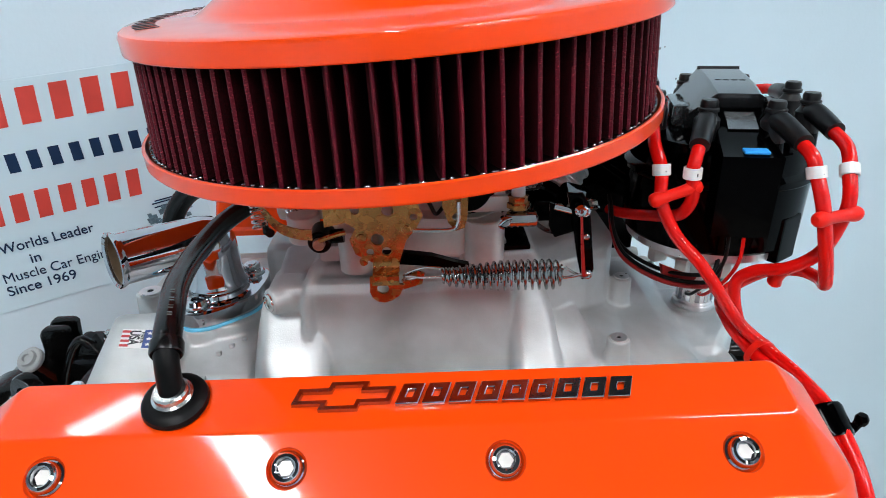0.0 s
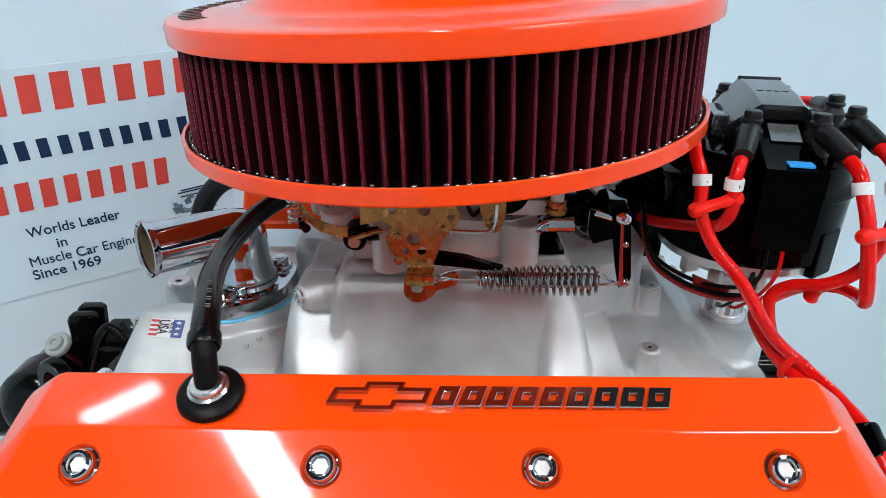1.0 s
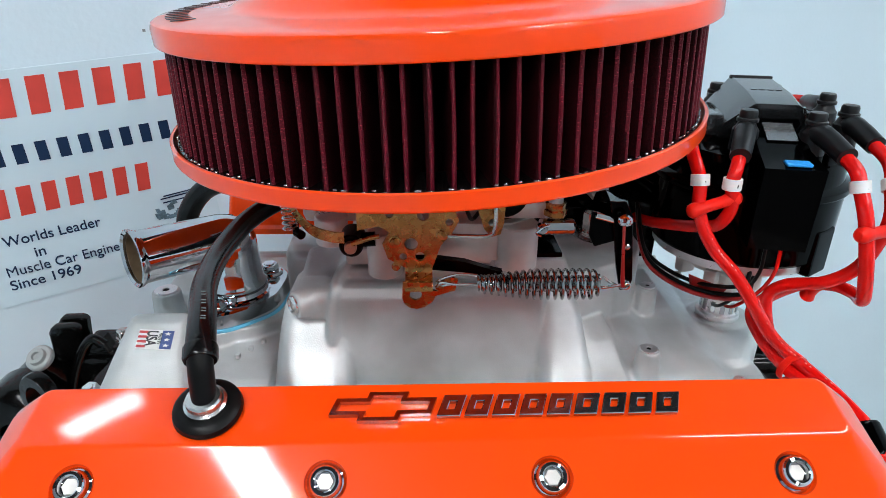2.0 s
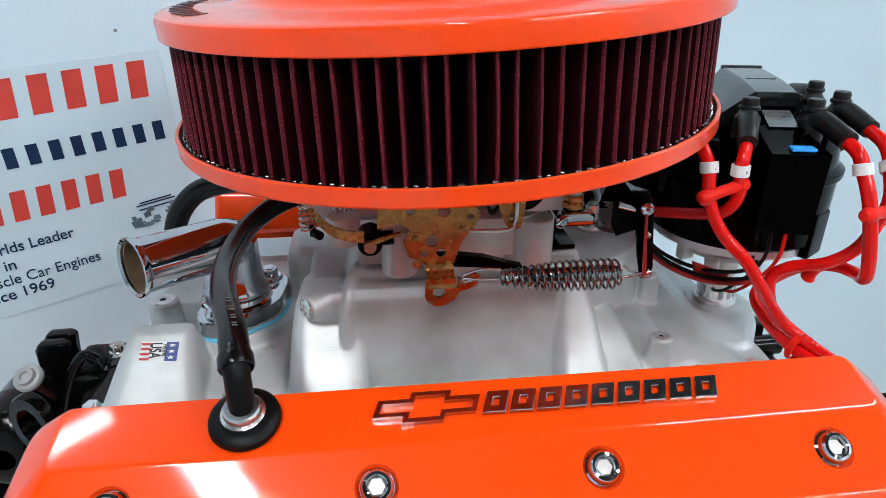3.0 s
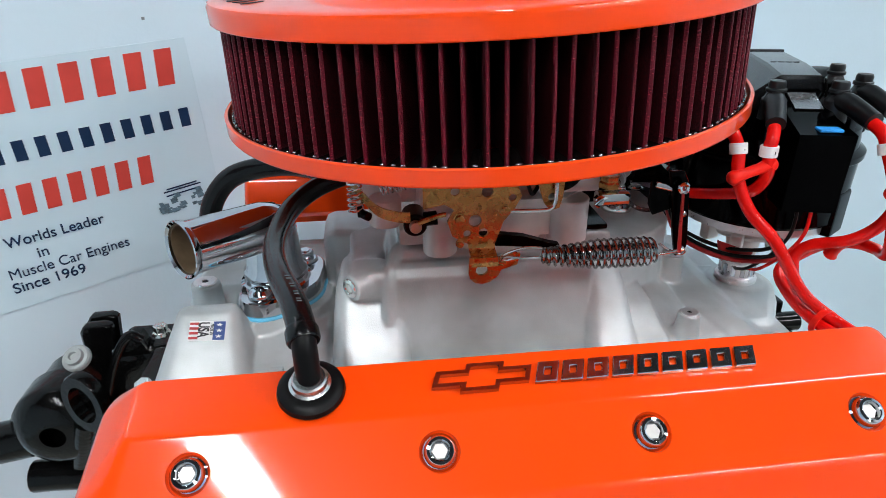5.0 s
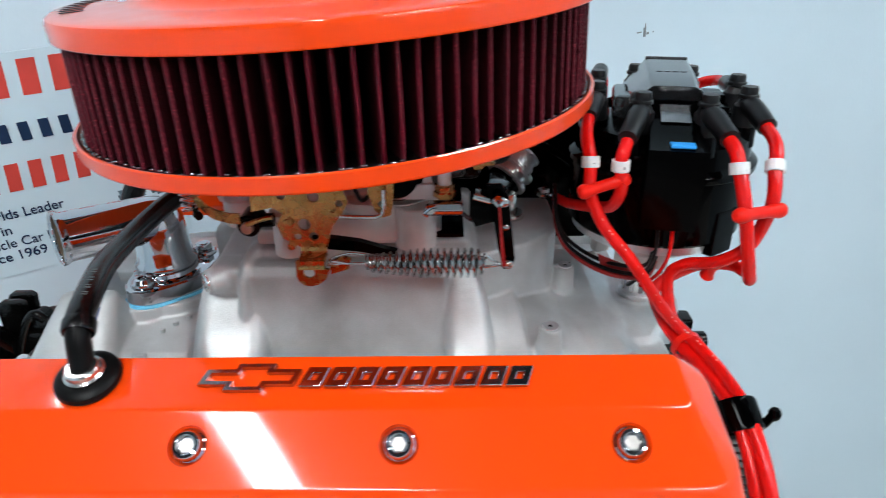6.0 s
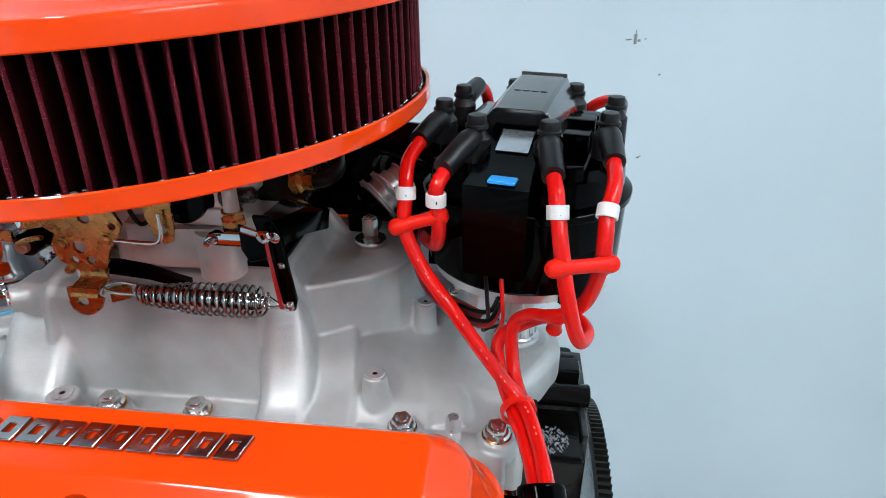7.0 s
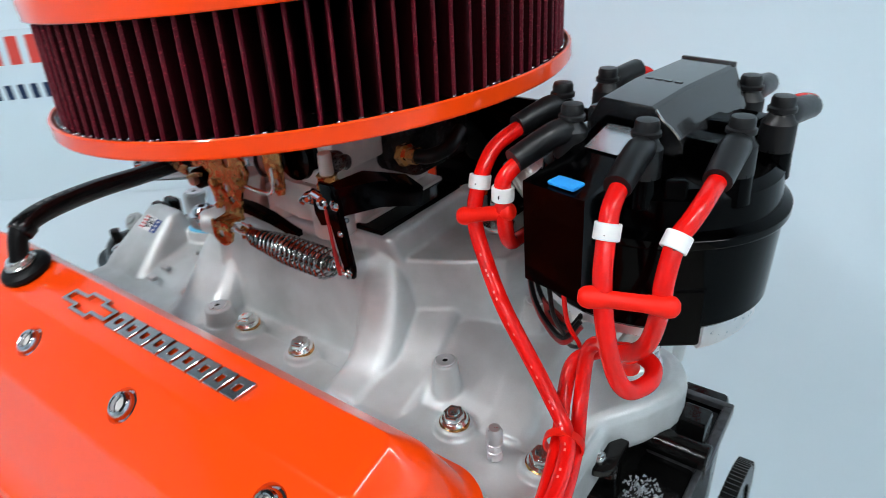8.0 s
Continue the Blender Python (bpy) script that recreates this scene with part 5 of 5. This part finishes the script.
part("pivot", lathe(bmesh.new(), [(0.0016, 0), (0.0040, 0), (0.0040, 0.001), (0.0030, 0.0020), (0.0016, 0.0014)], 18, axis_m((0.1040, -0.1172, 0.0575), (0.1040, -0.13, 0.0575))[0], closed=True), CHROME, bracket)
SPRING_STEEL = material("grey_spring_steel", (0.32, 0.315, 0.31), 0.20, 1.0, 0.1, 200)
rspring = thing("return_spring", (0.055, -0.108, 0.0), "pair of nested steel throttle return springs", "spring")
SPR0, SPR1 = (0.0190, -0.1080, 0.0095), (0.0965, -0.1095, 0.0098)
part("outer_coil", coil(bmesh.new(), SPR0, SPR1, 0.0055, 0.0096, 17, 0.00085, 18), SPRING_STEEL, rspring)
part("inner_coil", coil(bmesh.new(), (0.0165, -0.1080, 0.0105), (0.0970, -0.1095, 0.0100), 0.0048, 0.0048, 34, 0.0009), SPRING_STEEL, rspring)
part("hook", tube(bmesh.new(), [(0.0165, -0.108, 0.0160), (0.006, -0.107, 0.0165), (-0.004, -0.105, 0.0130), (-0.0090, -0.103, 0.0090), (-0.006, -0.102, 0.0060), (0.000, -0.103, 0.0075)], 0.0010, 8), STEEL, rspring)
part("hook", tube(bmesh.new(), [(0.0165, -0.109, 0.0100), (0.004, -0.109, 0.0100), (-0.006, -0.106, 0.0100), (-0.0100, -0.104, 0.0060)], 0.0010, 8), STEEL, rspring)
part("hook", tube(bmesh.new(), [(0.0975, -0.1095, 0.0150), (0.1040, -0.110, 0.0105), (0.1120, -0.1130, 0.0080), (0.1145, -0.1145, 0.0115), (0.1110, -0.1160, 0.0130), (0.1030, -0.1120, 0.0090), (0.0960, -0.110, 0.0070)], 0.0010, 8), STEEL, rspring)

# vacuum canister behind the rear bowl
canister = thing("vacuum_canister", (0.130, 0.065, 0.0), "small chrome and black ribbed vacuum canister", "vacuum canister")
m = axis_m((0.1215, 0.0655, 0.0000), (0.1490, 0.0850, 0.0240))[0]
part("ribbed_body", lathe(bmesh.new(), [(0, -0.004), (0.0150, -0.004), (0.0165, -0.002), (0.0165, 0.006), (0, 0.006)], 28, m), BLACK, canister)
for z, r in ((0.0060, 0.0210), (0.0175, 0.0200)):
    part("chrome_ring", lathe(bmesh.new(), [(0, z), (r - 0.002, z), (r, z + 0.0008), (r, z + 0.0018), (r - 0.0012, z + 0.0024), (r, z + 0.0030), (r, z + 0.0040), (r - 0.0035, z + 0.0048), (r - 0.0055, z + 0.0056), (r - 0.0055, z + 0.0115), (0, z + 0.0115)], 36, m), ALU_BRIGHT, canister)
part("chrome_cap", lathe(bmesh.new(), [(0, 0.0290), (0.0115, 0.0290), (0.0125, 0.0300), (0.0125, 0.0360), (0.0140, 0.0366), (0.0140, 0.0386), (0.0120, 0.0394), (0, 0.0396)], 32, m), ALU_BRIGHT, canister)
part("foot", box(bmesh.new(), (0.116, 0.066, -0.012), (0.026, 0.024, 0.026), 0.004), BLACK, canister)

# black steel bracket behind the carburettor; its wide plate also stands in for shade
shield = thing("steel_bracket", (0.13, 0.080, -0.025), "gloss black steel bracket with a shade plate behind the carburettor", "bracket")
part("plate", prism(bmesh.new(), [(0.020, -0.024), (0.130, -0.024), (0.140, -0.070), (0.212, -0.070), (0.214, 0.002), (0.208, 0.036), (0.198, 0.056), (0.170, 0.062), (0.120, 0.064), (0.020, 0.064)], 0.005, Matrix.Translation((0, 0.098, 0)) @ XZ, 0.001), BLACK, shield)
part("foot", box(bmesh.new(), (0.135, 0.088, -0.0215), (0.080, 0.026, 0.005), 0.001), BLACK, shield)
for x in (0.105, 0.165):
    part("bolt", hex_bolt(bmesh.new(), (x, 0.086, -0.019), (0, 0, 1), 0.006, 0.006, 0.009), BOLT, shield)
part("rib", tube(bmesh.new(), [(0.080, 0.094, 0.050), (0.120, 0.093, 0.044), (0.160, 0.093, 0.030), (0.200, 0.093, 0.004)], 0.005, 12), BLACK, shield)

# ---- thermostat housing ----
neck = thing("thermostat_housing", (-0.183, 0.004, -0.066), "chrome water outlet with a flared tube on the manifold", "thermostat housing")


TX, TY = -0.1700, 0.0085


def oval(r, k, z, ang=62, n=48):
    """A round flange drawn out into two bolt ears."""
    out = []
    for i in range(n):
        a = 2 * math.pi * i / n
        rr = r + k * abs(math.cos(a)) ** 5
        out.append(Vector((TX + rr * math.cos(a + radians(ang)), TY + rr * math.sin(a + radians(ang)), z)))
    return out


part("gasket", loft(bmesh.new(), [oval(0.0325, 0.0175, -0.0700), oval(0.0332, 0.0175, -0.0688), oval(0.0325, 0.0175, -0.0675)]), GASKET_BLUE, neck, "pale blue gasket squeezed out at the edge")
part("flange", loft(bmesh.new(), [oval(0.0310, 0.0170, -0.0676), oval(0.0318, 0.0170, -0.0660), oval(0.0312, 0.0165, -0.0555), oval(0.0298, 0.0155, -0.0540)]), CHROME, neck)
part("dome", lathe(bmesh.new(), [(0.0290, -0.0545), (0.0262, -0.0530), (0.0250, -0.0500), (0.0262, -0.0475), (0.0258, -0.0440), (0.0235, -0.0410), (0.0222, -0.030), (0.0216, -0.018), (0.0206, -0.006), (0.0150, 0.006), (0, 0.010)], 48, Matrix.Translation((TX - 0.006, TY, 0))), CHROME, neck)
MOUTH, ELBOW = Vector((-0.2325, -0.0430, -0.0010)), Vector((-0.1790, 0.0060, -0.0060))
m = axis_m(ELBOW, MOUTH)[0]
LN = (MOUTH - ELBOW).length
part("outlet_tube", lathe(bmesh.new(), [(0, -0.016), (0.012, -0.015), (0.0185, -0.008), (0.0202, 0.004), (0.0202, LN - 0.006), (0.0212, LN - 0.004), (0.0222, LN - 0.002), (0.0222, LN), (0.0212, LN + 0.0006), (0.0192, LN - 0.001), (0.0188, LN - 0.004), (0.0188, 0.010), (0, 0.010)], 48, m), CHROME, neck, "mirror-bright chrome tube with a rolled lip")
part("inner_wall", lathe(bmesh.new(), [(0, 0.0115), (0.0180, 0.0115), (0.0184, LN - 0.003), (0.0190, LN - 0.003), (0.0187, 0.0105), (0, 0.0105)], 40, m), material("bare_cast_bore", (0.16, 0.11, 0.065), 0.4, 0.4, 0.3, 60, 0.2, 500, dist=0.0005), neck, "rough brown inside of the tube")
for sgn in (-1, 1):
    a = radians(62)
    p = Vector((TX + sgn * 0.0335 * math.cos(a), TY + sgn * 0.0335 * math.sin(a), -0.0545))
    if sgn > 0:
        part("flange_bolt", hex_bolt(bmesh.new(), p, (0, 0, 1), 0.0070, 0.0075, 0.0110), CHROME, neck, "chrome hex bolt")
    else:
        part("flange_bolt", lathe(bmesh.new(), [(0, 0), (0.0098, 0), (0.0098, 0.0020), (0.0090, 0.0034), (0.0068, 0.0060), (0.0042, 0.0064), (0.0036, 0.0060), (0.0032, 0.0030), (0, 0.0030)], 28, Matrix.Translation(p)), CHROME, neck, "chrome button-head bolt")

# ---- breather hose from the valve cover ----
pcv = thing("breather_hose", (-0.131, -0.199, -0.016), "black rubber breather hose in a grommet on the valve cover", "hose")
gm = FACET @ Matrix.Translation((-0.1308, 0.0005, 0.0))
part("grommet", lathe(bmesh.new(), [(0.006, 0.0), (0.0166, 0.0), (0.0180, 0.0025), (0.0174, 0.0052), (0.0150, 0.0072), (0.0120, 0.0076), (0.0100, 0.0070), (0.006, 0.0070)], 48, gm, closed=True), RUBBER, pcv, "thick black rubber grommet")
part("fitting", lathe(bmesh.new(), [(0.006, 0.0066), (0.0102, 0.0066), (0.0110, 0.0078), (0.0110, 0.0092), (0.0096, 0.0102), (0.0092, 0.0128), (0.0082, 0.0138), (0.006, 0.0138)], 40, gm, closed=True), STEEL, pcv, "bright zinc fitting")
part("riser", tube(bmesh.new(), [(-0.1308, -0.2025, -0.0080), (-0.1314, -0.2005, 0.0000), (-0.1322, -0.1970, 0.0100), (-0.1330, -0.1915, 0.0185)], 0.0066, 20), RUBBER, pcv)
HP = [(-0.1325, -0.1945, 0.0135), (-0.1345, -0.1850, 0.0185), (-0.1400, -0.1640, 0.0200), (-0.1515, -0.1260, 0.0170), (-0.1600, -0.0830, 0.0120), (-0.1615, -0.0450, 0.0110), (-0.1540, -0.0080, 0.0150), (-0.1350, 0.0150, 0.0220), (-0.1050, 0.0250, 0.0300)]
part("hose", tube(bmesh.new(), HP, 0.0078, 24, 10), HOSE, pcv)
part("hose_end", lathe(bmesh.new(), [(0.0050, -0.001), (0.0082, -0.001), (0.0090, 0.0004), (0.0090, 0.0062), (0.0078, 0.0090)], 28, axis_m(HP[0], HP[1])[0]), HOSE, pcv)
b = bmesh.new()
pth = smooth_path([Vector(q) for q in HP], 10)
for i in range(14, 26):
    if i % 3 == 2:
        continue
    q, d = pth[i], (pth[i + 1] - pth[i - 1]).normalized()
    out = (Vector((0.35, -0.75, 0.6)) - d * d.dot(Vector((0.35, -0.75, 0.6)))).normalized()
    side = d.cross(out)
    box(b, (0, 0, 0), (0.0026, 0.0004, 0.0008), 0, Matrix.Translation(q + out * 0.0078) @ Matrix((side, out, d)).transposed().to_4x4())
part("print_bars", b, material("faded_grey_print", (0.14, 0.14, 0.14), 0.5), pcv, kind="stuff")

# second hose behind the water outlet
hose2 = thing("heater_hose", (-0.245, 0.10, -0.05), "black rubber hose behind the water outlet", "hose")
part("hose", tube(bmesh.new(), [(-0.248, 0.095, -0.085), (-0.247, 0.098, -0.045), (-0.240, 0.100, -0.018), (-0.222, 0.102, 0.003), (-0.195, 0.100, 0.012), (-0.160, 0.085, 0.018), (-0.12, 0.05, 0.02)], 0.0098, 20, 8), HOSE, hose2)

# ---- sticker on the front runner ----
sticker = thing("sticker", (-0.219, -0.060, -0.0630), "small metallic flag sticker on the manifold", "sticker")
SM = Matrix.Translation((-0.2200, -0.0590, -0.0608)) @ Matrix.Rotation(radians(4), 4, "Y") @ Matrix.Rotation(radians(36), 4, "X") @ Matrix.Diagonal((0.92, 0.54, 1, 1))
part("backing", box(bmesh.new(), (0, 0, 0), (0.0285, 0.0285, 0.0006), 0.0, SM), WHITE, sticker)
part("blue_field", box(bmesh.new(), (0.0092, 0, 0.0005), (0.0092, 0.0270, 0.0005), 0.0, SM), material("flag_blue", (0.03, 0.07, 0.25), 0.4), sticker)
for i in range(4):
    part("red_stripe", box(bmesh.new(), (-0.0105, -0.0105 + 0.0070 * i, 0.0005), (0.0070, 0.0034, 0.0005), 0.0, SM), material("flag_red", (0.55, 0.05, 0.05), 0.4) if i == 0 else bpy.data.materials["flag_red"], sticker)
for i in range(3):
    star = [(0.0028 * (1 if k % 2 == 0 else 0.42) * math.cos(math.pi / 2 + math.pi * k / 5), 0.0028 * (1 if k % 2 == 0 else 0.42) * math.sin(math.pi / 2 + math.pi * k / 5)) for k in range(10)]
    part("star", prism(bmesh.new(), star, 0.0003, SM @ Matrix.Translation((0.0092, -0.0085 + 0.0085 * i, 0.0008))), WHITE, sticker)
text_part("USA", 0, 0, 0.0120, INK, sticker, SM @ Matrix.Translation((-0.0070, 0.0125, 0.0008)) @ Matrix.Rotation(radians(-90), 4, "Z"), bold=0.0003, depth=0.0002)
text_part("MADE IN", 0, 0, 0.0042, INK, sticker, SM @ Matrix.Translation((0.0022, 0.0100, 0.0008)) @ Matrix.Rotation(radians(-90), 4, "Z"), depth=0.0002)

# ---- front accessory bracket ----
acc = thing("accessory_bracket", (-0.33, 0.0, -0.20), "gloss black cast accessory bracket at the engine front", "bracket")
for y0 in (0.006, 0.022):
    part("lug", prism(bmesh.new(), [(-0.3440, -0.140), (-0.3430, -0.0960), (-0.3390, -0.0890), (-0.3200, -0.0885), (-0.3170, -0.0920), (-0.3190, -0.112), (-0.3140, -0.140)], 0.010, Matrix.Translation((0, y0, 0)) @ XZ, 0.002), BLACK_CAST, acc)
part("arm", prism(bmesh.new(), [(-0.345, -0.185), (-0.323, -0.145), (-0.308, -0.108), (-0.3000, -0.0920), (-0.2950, -0.0895), (-0.2900, -0.0925), (-0.2850, -0.106), (-0.270, -0.104), (-0.262, -0.0900), (-0.232, -0.0860), (-0.232, -0.150), (-0.26, -0.19), (-0.30, -0.22)], 0.014, Matrix.Translation((0, -0.008, 0)) @ XZ, 0.002), BLACK_CAST, acc)
part("rib", tube(bmesh.new(), [(-0.330, -0.010, -0.160), (-0.316, -0.010, -0.122), (-0.304, -0.010, -0.098), (-0.2955, -0.010, -0.0905), (-0.2880, -0.010, -0.0960)], 0.0042, 12), BLACK_CAST, acc)
part("web", box(bmesh.new(), (-0.285, 0.012, -0.150), (0.060, 0.050, 0.085), 0.006), BLACK_CAST, acc)
part("housing", lathe(bmesh.new(), [(0.010, -0.002), (0.022, -0.002), (0.030, 0.003), (0.036, 0.010), (0.037, 0.016), (0.037, 0.040), (0.033, 0.046), (0.033, 0.070), (0.026, 0.078), (0, 0.078)], 40, axis_m((-0.358, -0.046, -0.158), (-0.358, 0.054, -0.158))[0]), BLACK_CAST, acc)
part("hook_ring", lathe(bmesh.new(), [(0.0125, -0.005), (0.0190, -0.005), (0.0200, -0.003), (0.0200, 0.003), (0.0190, 0.005), (0.0125, 0.005)], 32, Matrix.Translation((-0.322, -0.052, -0.122)) @ Matrix.Rotation(radians(-25), 4, "Z") @ Matrix.Rotation(radians(90), 4, "X") @ Matrix.Scale(1.35, 4, (0, 1, 0)), closed=True), BLACK_CAST, acc)
part("hook_stem", tube(bmesh.new(), [(-0.330, -0.046, -0.146), (-0.340, -0.040, -0.170), (-0.352, -0.030, -0.20)], 0.009, 14), BLACK_CAST, acc)
part("bolt", lathe(bmesh.new(), [(0, 0), (0.0110, 0), (0.0110, 0.003), (0.0098, 0.0046), (0.0074, 0.0050), (0.0066, 0.0080), (0.0036, 0.0082), (0.0030, 0.006), (0, 0.006)], 32, axis_m((-0.3360, -0.0200, -0.1030), (-0.3390, -0.0400, -0.077))[0]), ALU, acc, "grey washer and socket bolt")
part("bolt_seat", cyl(bmesh.new(), (-0.3330, -0.002, -0.130), (-0.3360, -0.0202, -0.1028), 0.012, 0.0095, 20), BLACK_CAST, acc)
for y, z in ((0.004, -0.115), (-0.004, -0.128)):
    part("spacer", cyl(bmesh.new(), (-0.3180, y, z), (-0.3060, y, z + 0.004), 0.004, 0.004, 14), STEEL, acc)
part("nut", hex_bolt(bmesh.new(), (-0.276, 0.002, -0.0985), (0, 0, 1), 0.0055, 0.007, 0.0075), BOLT, acc)
part("nut", hex_bolt(bmesh.new(), (-0.266, -0.075, -0.0985), (-0.2, -0.3, 1), 0.0060, 0.007, 0.0080), BOLT, acc)
part("nut_arm", box(bmesh.new(), (-0.268, -0.050, -0.112), (0.020, 0.070, 0.026), 0.004), BLACK_CAST, acc)
part("cross_bar", tube(bmesh.new(), [(-0.36, -0.01, -0.176), (-0.40, -0.01, -0.186), (-0.46, -0.01, -0.196)], 0.018, 18), BLACK_CAST, acc)
part("lower_bar", tube(bmesh.new(), [(-0.34, -0.02, -0.225), (-0.38, -0.02, -0.222), (-0.40, -0.02, -0.222)], 0.014, 14), BLACK_CAST, acc)

# ---- rear of the engine ----
rear = thing("rear_plate", (0.285, 0.0, -0.25), "gloss black cast rear bracket behind the manifold", "bracket")
part("casting", box(bmesh.new(), (0.275, 0.020, -0.222), (0.058, 0.150, 0.146), 0.005), BLACK_CAST, rear)
rnd = random.Random(5)
b = bmesh.new()
for k in range(150):  # bare metal flecks, thinning out towards the edge
    a, q = rnd.uniform(0, 2 * math.pi), rnd.random() ** 0.6
    w, l = rnd.uniform(0.0004, 0.0011), rnd.uniform(0.0010, 0.0034)
    box(b, (0, 0, 0), (w, l, 0.0006), 0.0, Matrix.Translation((0.2790 + 0.0135 * q * math.cos(a), -0.0340 + 0.0145 * q * math.sin(a), -0.1488 + 0.0002 * rnd.random())) @ Matrix.Rotation(rnd.uniform(-0.7, 0.7), 4, "Z"))
part("worn_patch", b, material("bare_metal_flecks", (0.36, 0.38, 0.41), 0.40, 0.5, 0.4, 300, 0.3, 500, dist=0.0006), rear, "scraped patch of bare silver flecks", kind="stuff")
part("shelf", box(bmesh.new(), (0.289, 0.040, -0.1510), (0.042, 0.074, 0.006), 0.001), BLACK, rear)
for c, sz in (((0.2895, 0.0050, -0.1490), (0.041, 0.007, 0.012)), ((0.3065, 0.0400, -0.1490), (0.007, 0.063, 0.012)), ((0.2895, 0.0740, -0.1490), (0.041, 0.006, 0.012)), ((0.2715, 0.0400, -0.1490), (0.005, 0.063, 0.012))):
    part("shelf_lip", box(bmesh.new(), c, sz, 0.0015), WORN_BLACK, rear, "worn grey edge")
part("upright_tab", box(bmesh.new(), (0.2930, 0.024, -0.1340), (0.020, 0.020, 0.032), 0.003), BLACK_CAST, rear)
part("web", box(bmesh.new(), (0.3055, 0.004, -0.200), (0.005, 0.070, 0.110), 0.0015), WORN_BLACK, rear)
part("dowel", cyl(bmesh.new(), (0.266, 0.002, -0.1330), (0.3100, 0.002, -0.1330), 0.0095, 0.0095, 20, 0.001), BLACK_CAST, rear)
part("ear", cast_block(bmesh.new(), [(0.2545 + 0.0125 * math.cos(radians(a)), -0.0545 + 0.0110 * math.sin(radians(a))) for a in range(-200, 21, 20)] + [(0.266, -0.030), (0.242, -0.030)], -0.1190, -0.1130, 0.0012), BLACK_CAST, rear, "flat ear")
part("ear_rib", box(bmesh.new(), (0.2545, -0.0360, -0.1340), (0.016, 0.016, 0.036), 0.002), BLACK_CAST, rear)
part("ear_bolt", hex_bolt(bmesh.new(), (0.2545, -0.0545, -0.1130), (0, 0, 1), 0.0036, 0.0030, 0.0052), STEEL, rear)
gear = thing("flywheel", (0.312, 0.0, -0.33), "black flywheel with a toothed ring gear", "flywheel")
b = bmesh.new()
GN = 153
t = bmesh.new()
gx = Matrix.Translation((0.3185, 0, -0.345)) @ Matrix.Rotation(radians(90), 4, "Y")
ring = []
for i in range(GN):
    for f, r in ((0.0, 0.1600), (0.25, 0.1600), (0.38, 0.1645), (0.62, 0.1645), (0.75, 0.1600)):
        a = 2 * math.pi * (i + f) / GN
        ring.append((r * math.cos(a), r * math.sin(a)))
lo = [t.verts.new((x, y, 0)) for x, y in ring]
hi = [t.verts.new((x, y, 0.011)) for x, y in ring]
il = [t.verts.new((x * 0.145 / math.hypot(x, y), y * 0.145 / math.hypot(x, y), 0)) for x, y in ring]
ih = [t.verts.new((x * 0.145 / math.hypot(x, y), y * 0.145 / math.hypot(x, y), 0.011)) for x, y in ring]
for i in range(len(ring)):
    j = (i + 1) % len(ring)
    t.faces.new((lo[i], lo[j], hi[j], hi[i]))
    t.faces.new((hi[i], hi[j], ih[j], ih[i]))
    t.faces.new((il[i], il[j], lo[j], lo[i]))
bmesh.ops.recalc_face_normals(t, faces=t.faces)
merge(b, t, gx)
part("ring_gear", b, material("dark_gear_steel", (0.03, 0.03, 0.03), 0.35, 0.8, 0.2, 80), gear, "dark toothed steel ring", angle=20)
part("plate", lathe(bmesh.new(), [(0, 0.002), (0.1455, 0.002), (0.1455, 0.009), (0, 0.009)], 64, gx), BLACK_CAST, gear)

# plug wire and header pipe under the near cover
low = thing("spark_plug_wire", (-0.12, -0.30, -0.15), "red spark plug wire hanging below the valve cover", "spark plug wire", group="spark plug wires")
part("wire", tube(bmesh.new(), [(-0.20, -0.300, -0.165), (-0.155, -0.296, -0.150), (-0.115, -0.288, -0.148), (-0.085, -0.275, -0.165), (-0.075, -0.265, -0.20)], 0.0046, 12), RED, low)

# engine stand
stand = thing("engine_stand", (0, 0, -0.62), "black steel engine stand under the block", "engine stand")
part("post", box(bmesh.new(), (0.0, 0, -1.02), (0.09, 0.09, 0.96), 0.006), BLACK_CAST, stand)
part("cradle", box(bmesh.new(), (0.0, 0, -0.545), (0.52, 0.10, 0.05), 0.006), BLACK_CAST, stand)
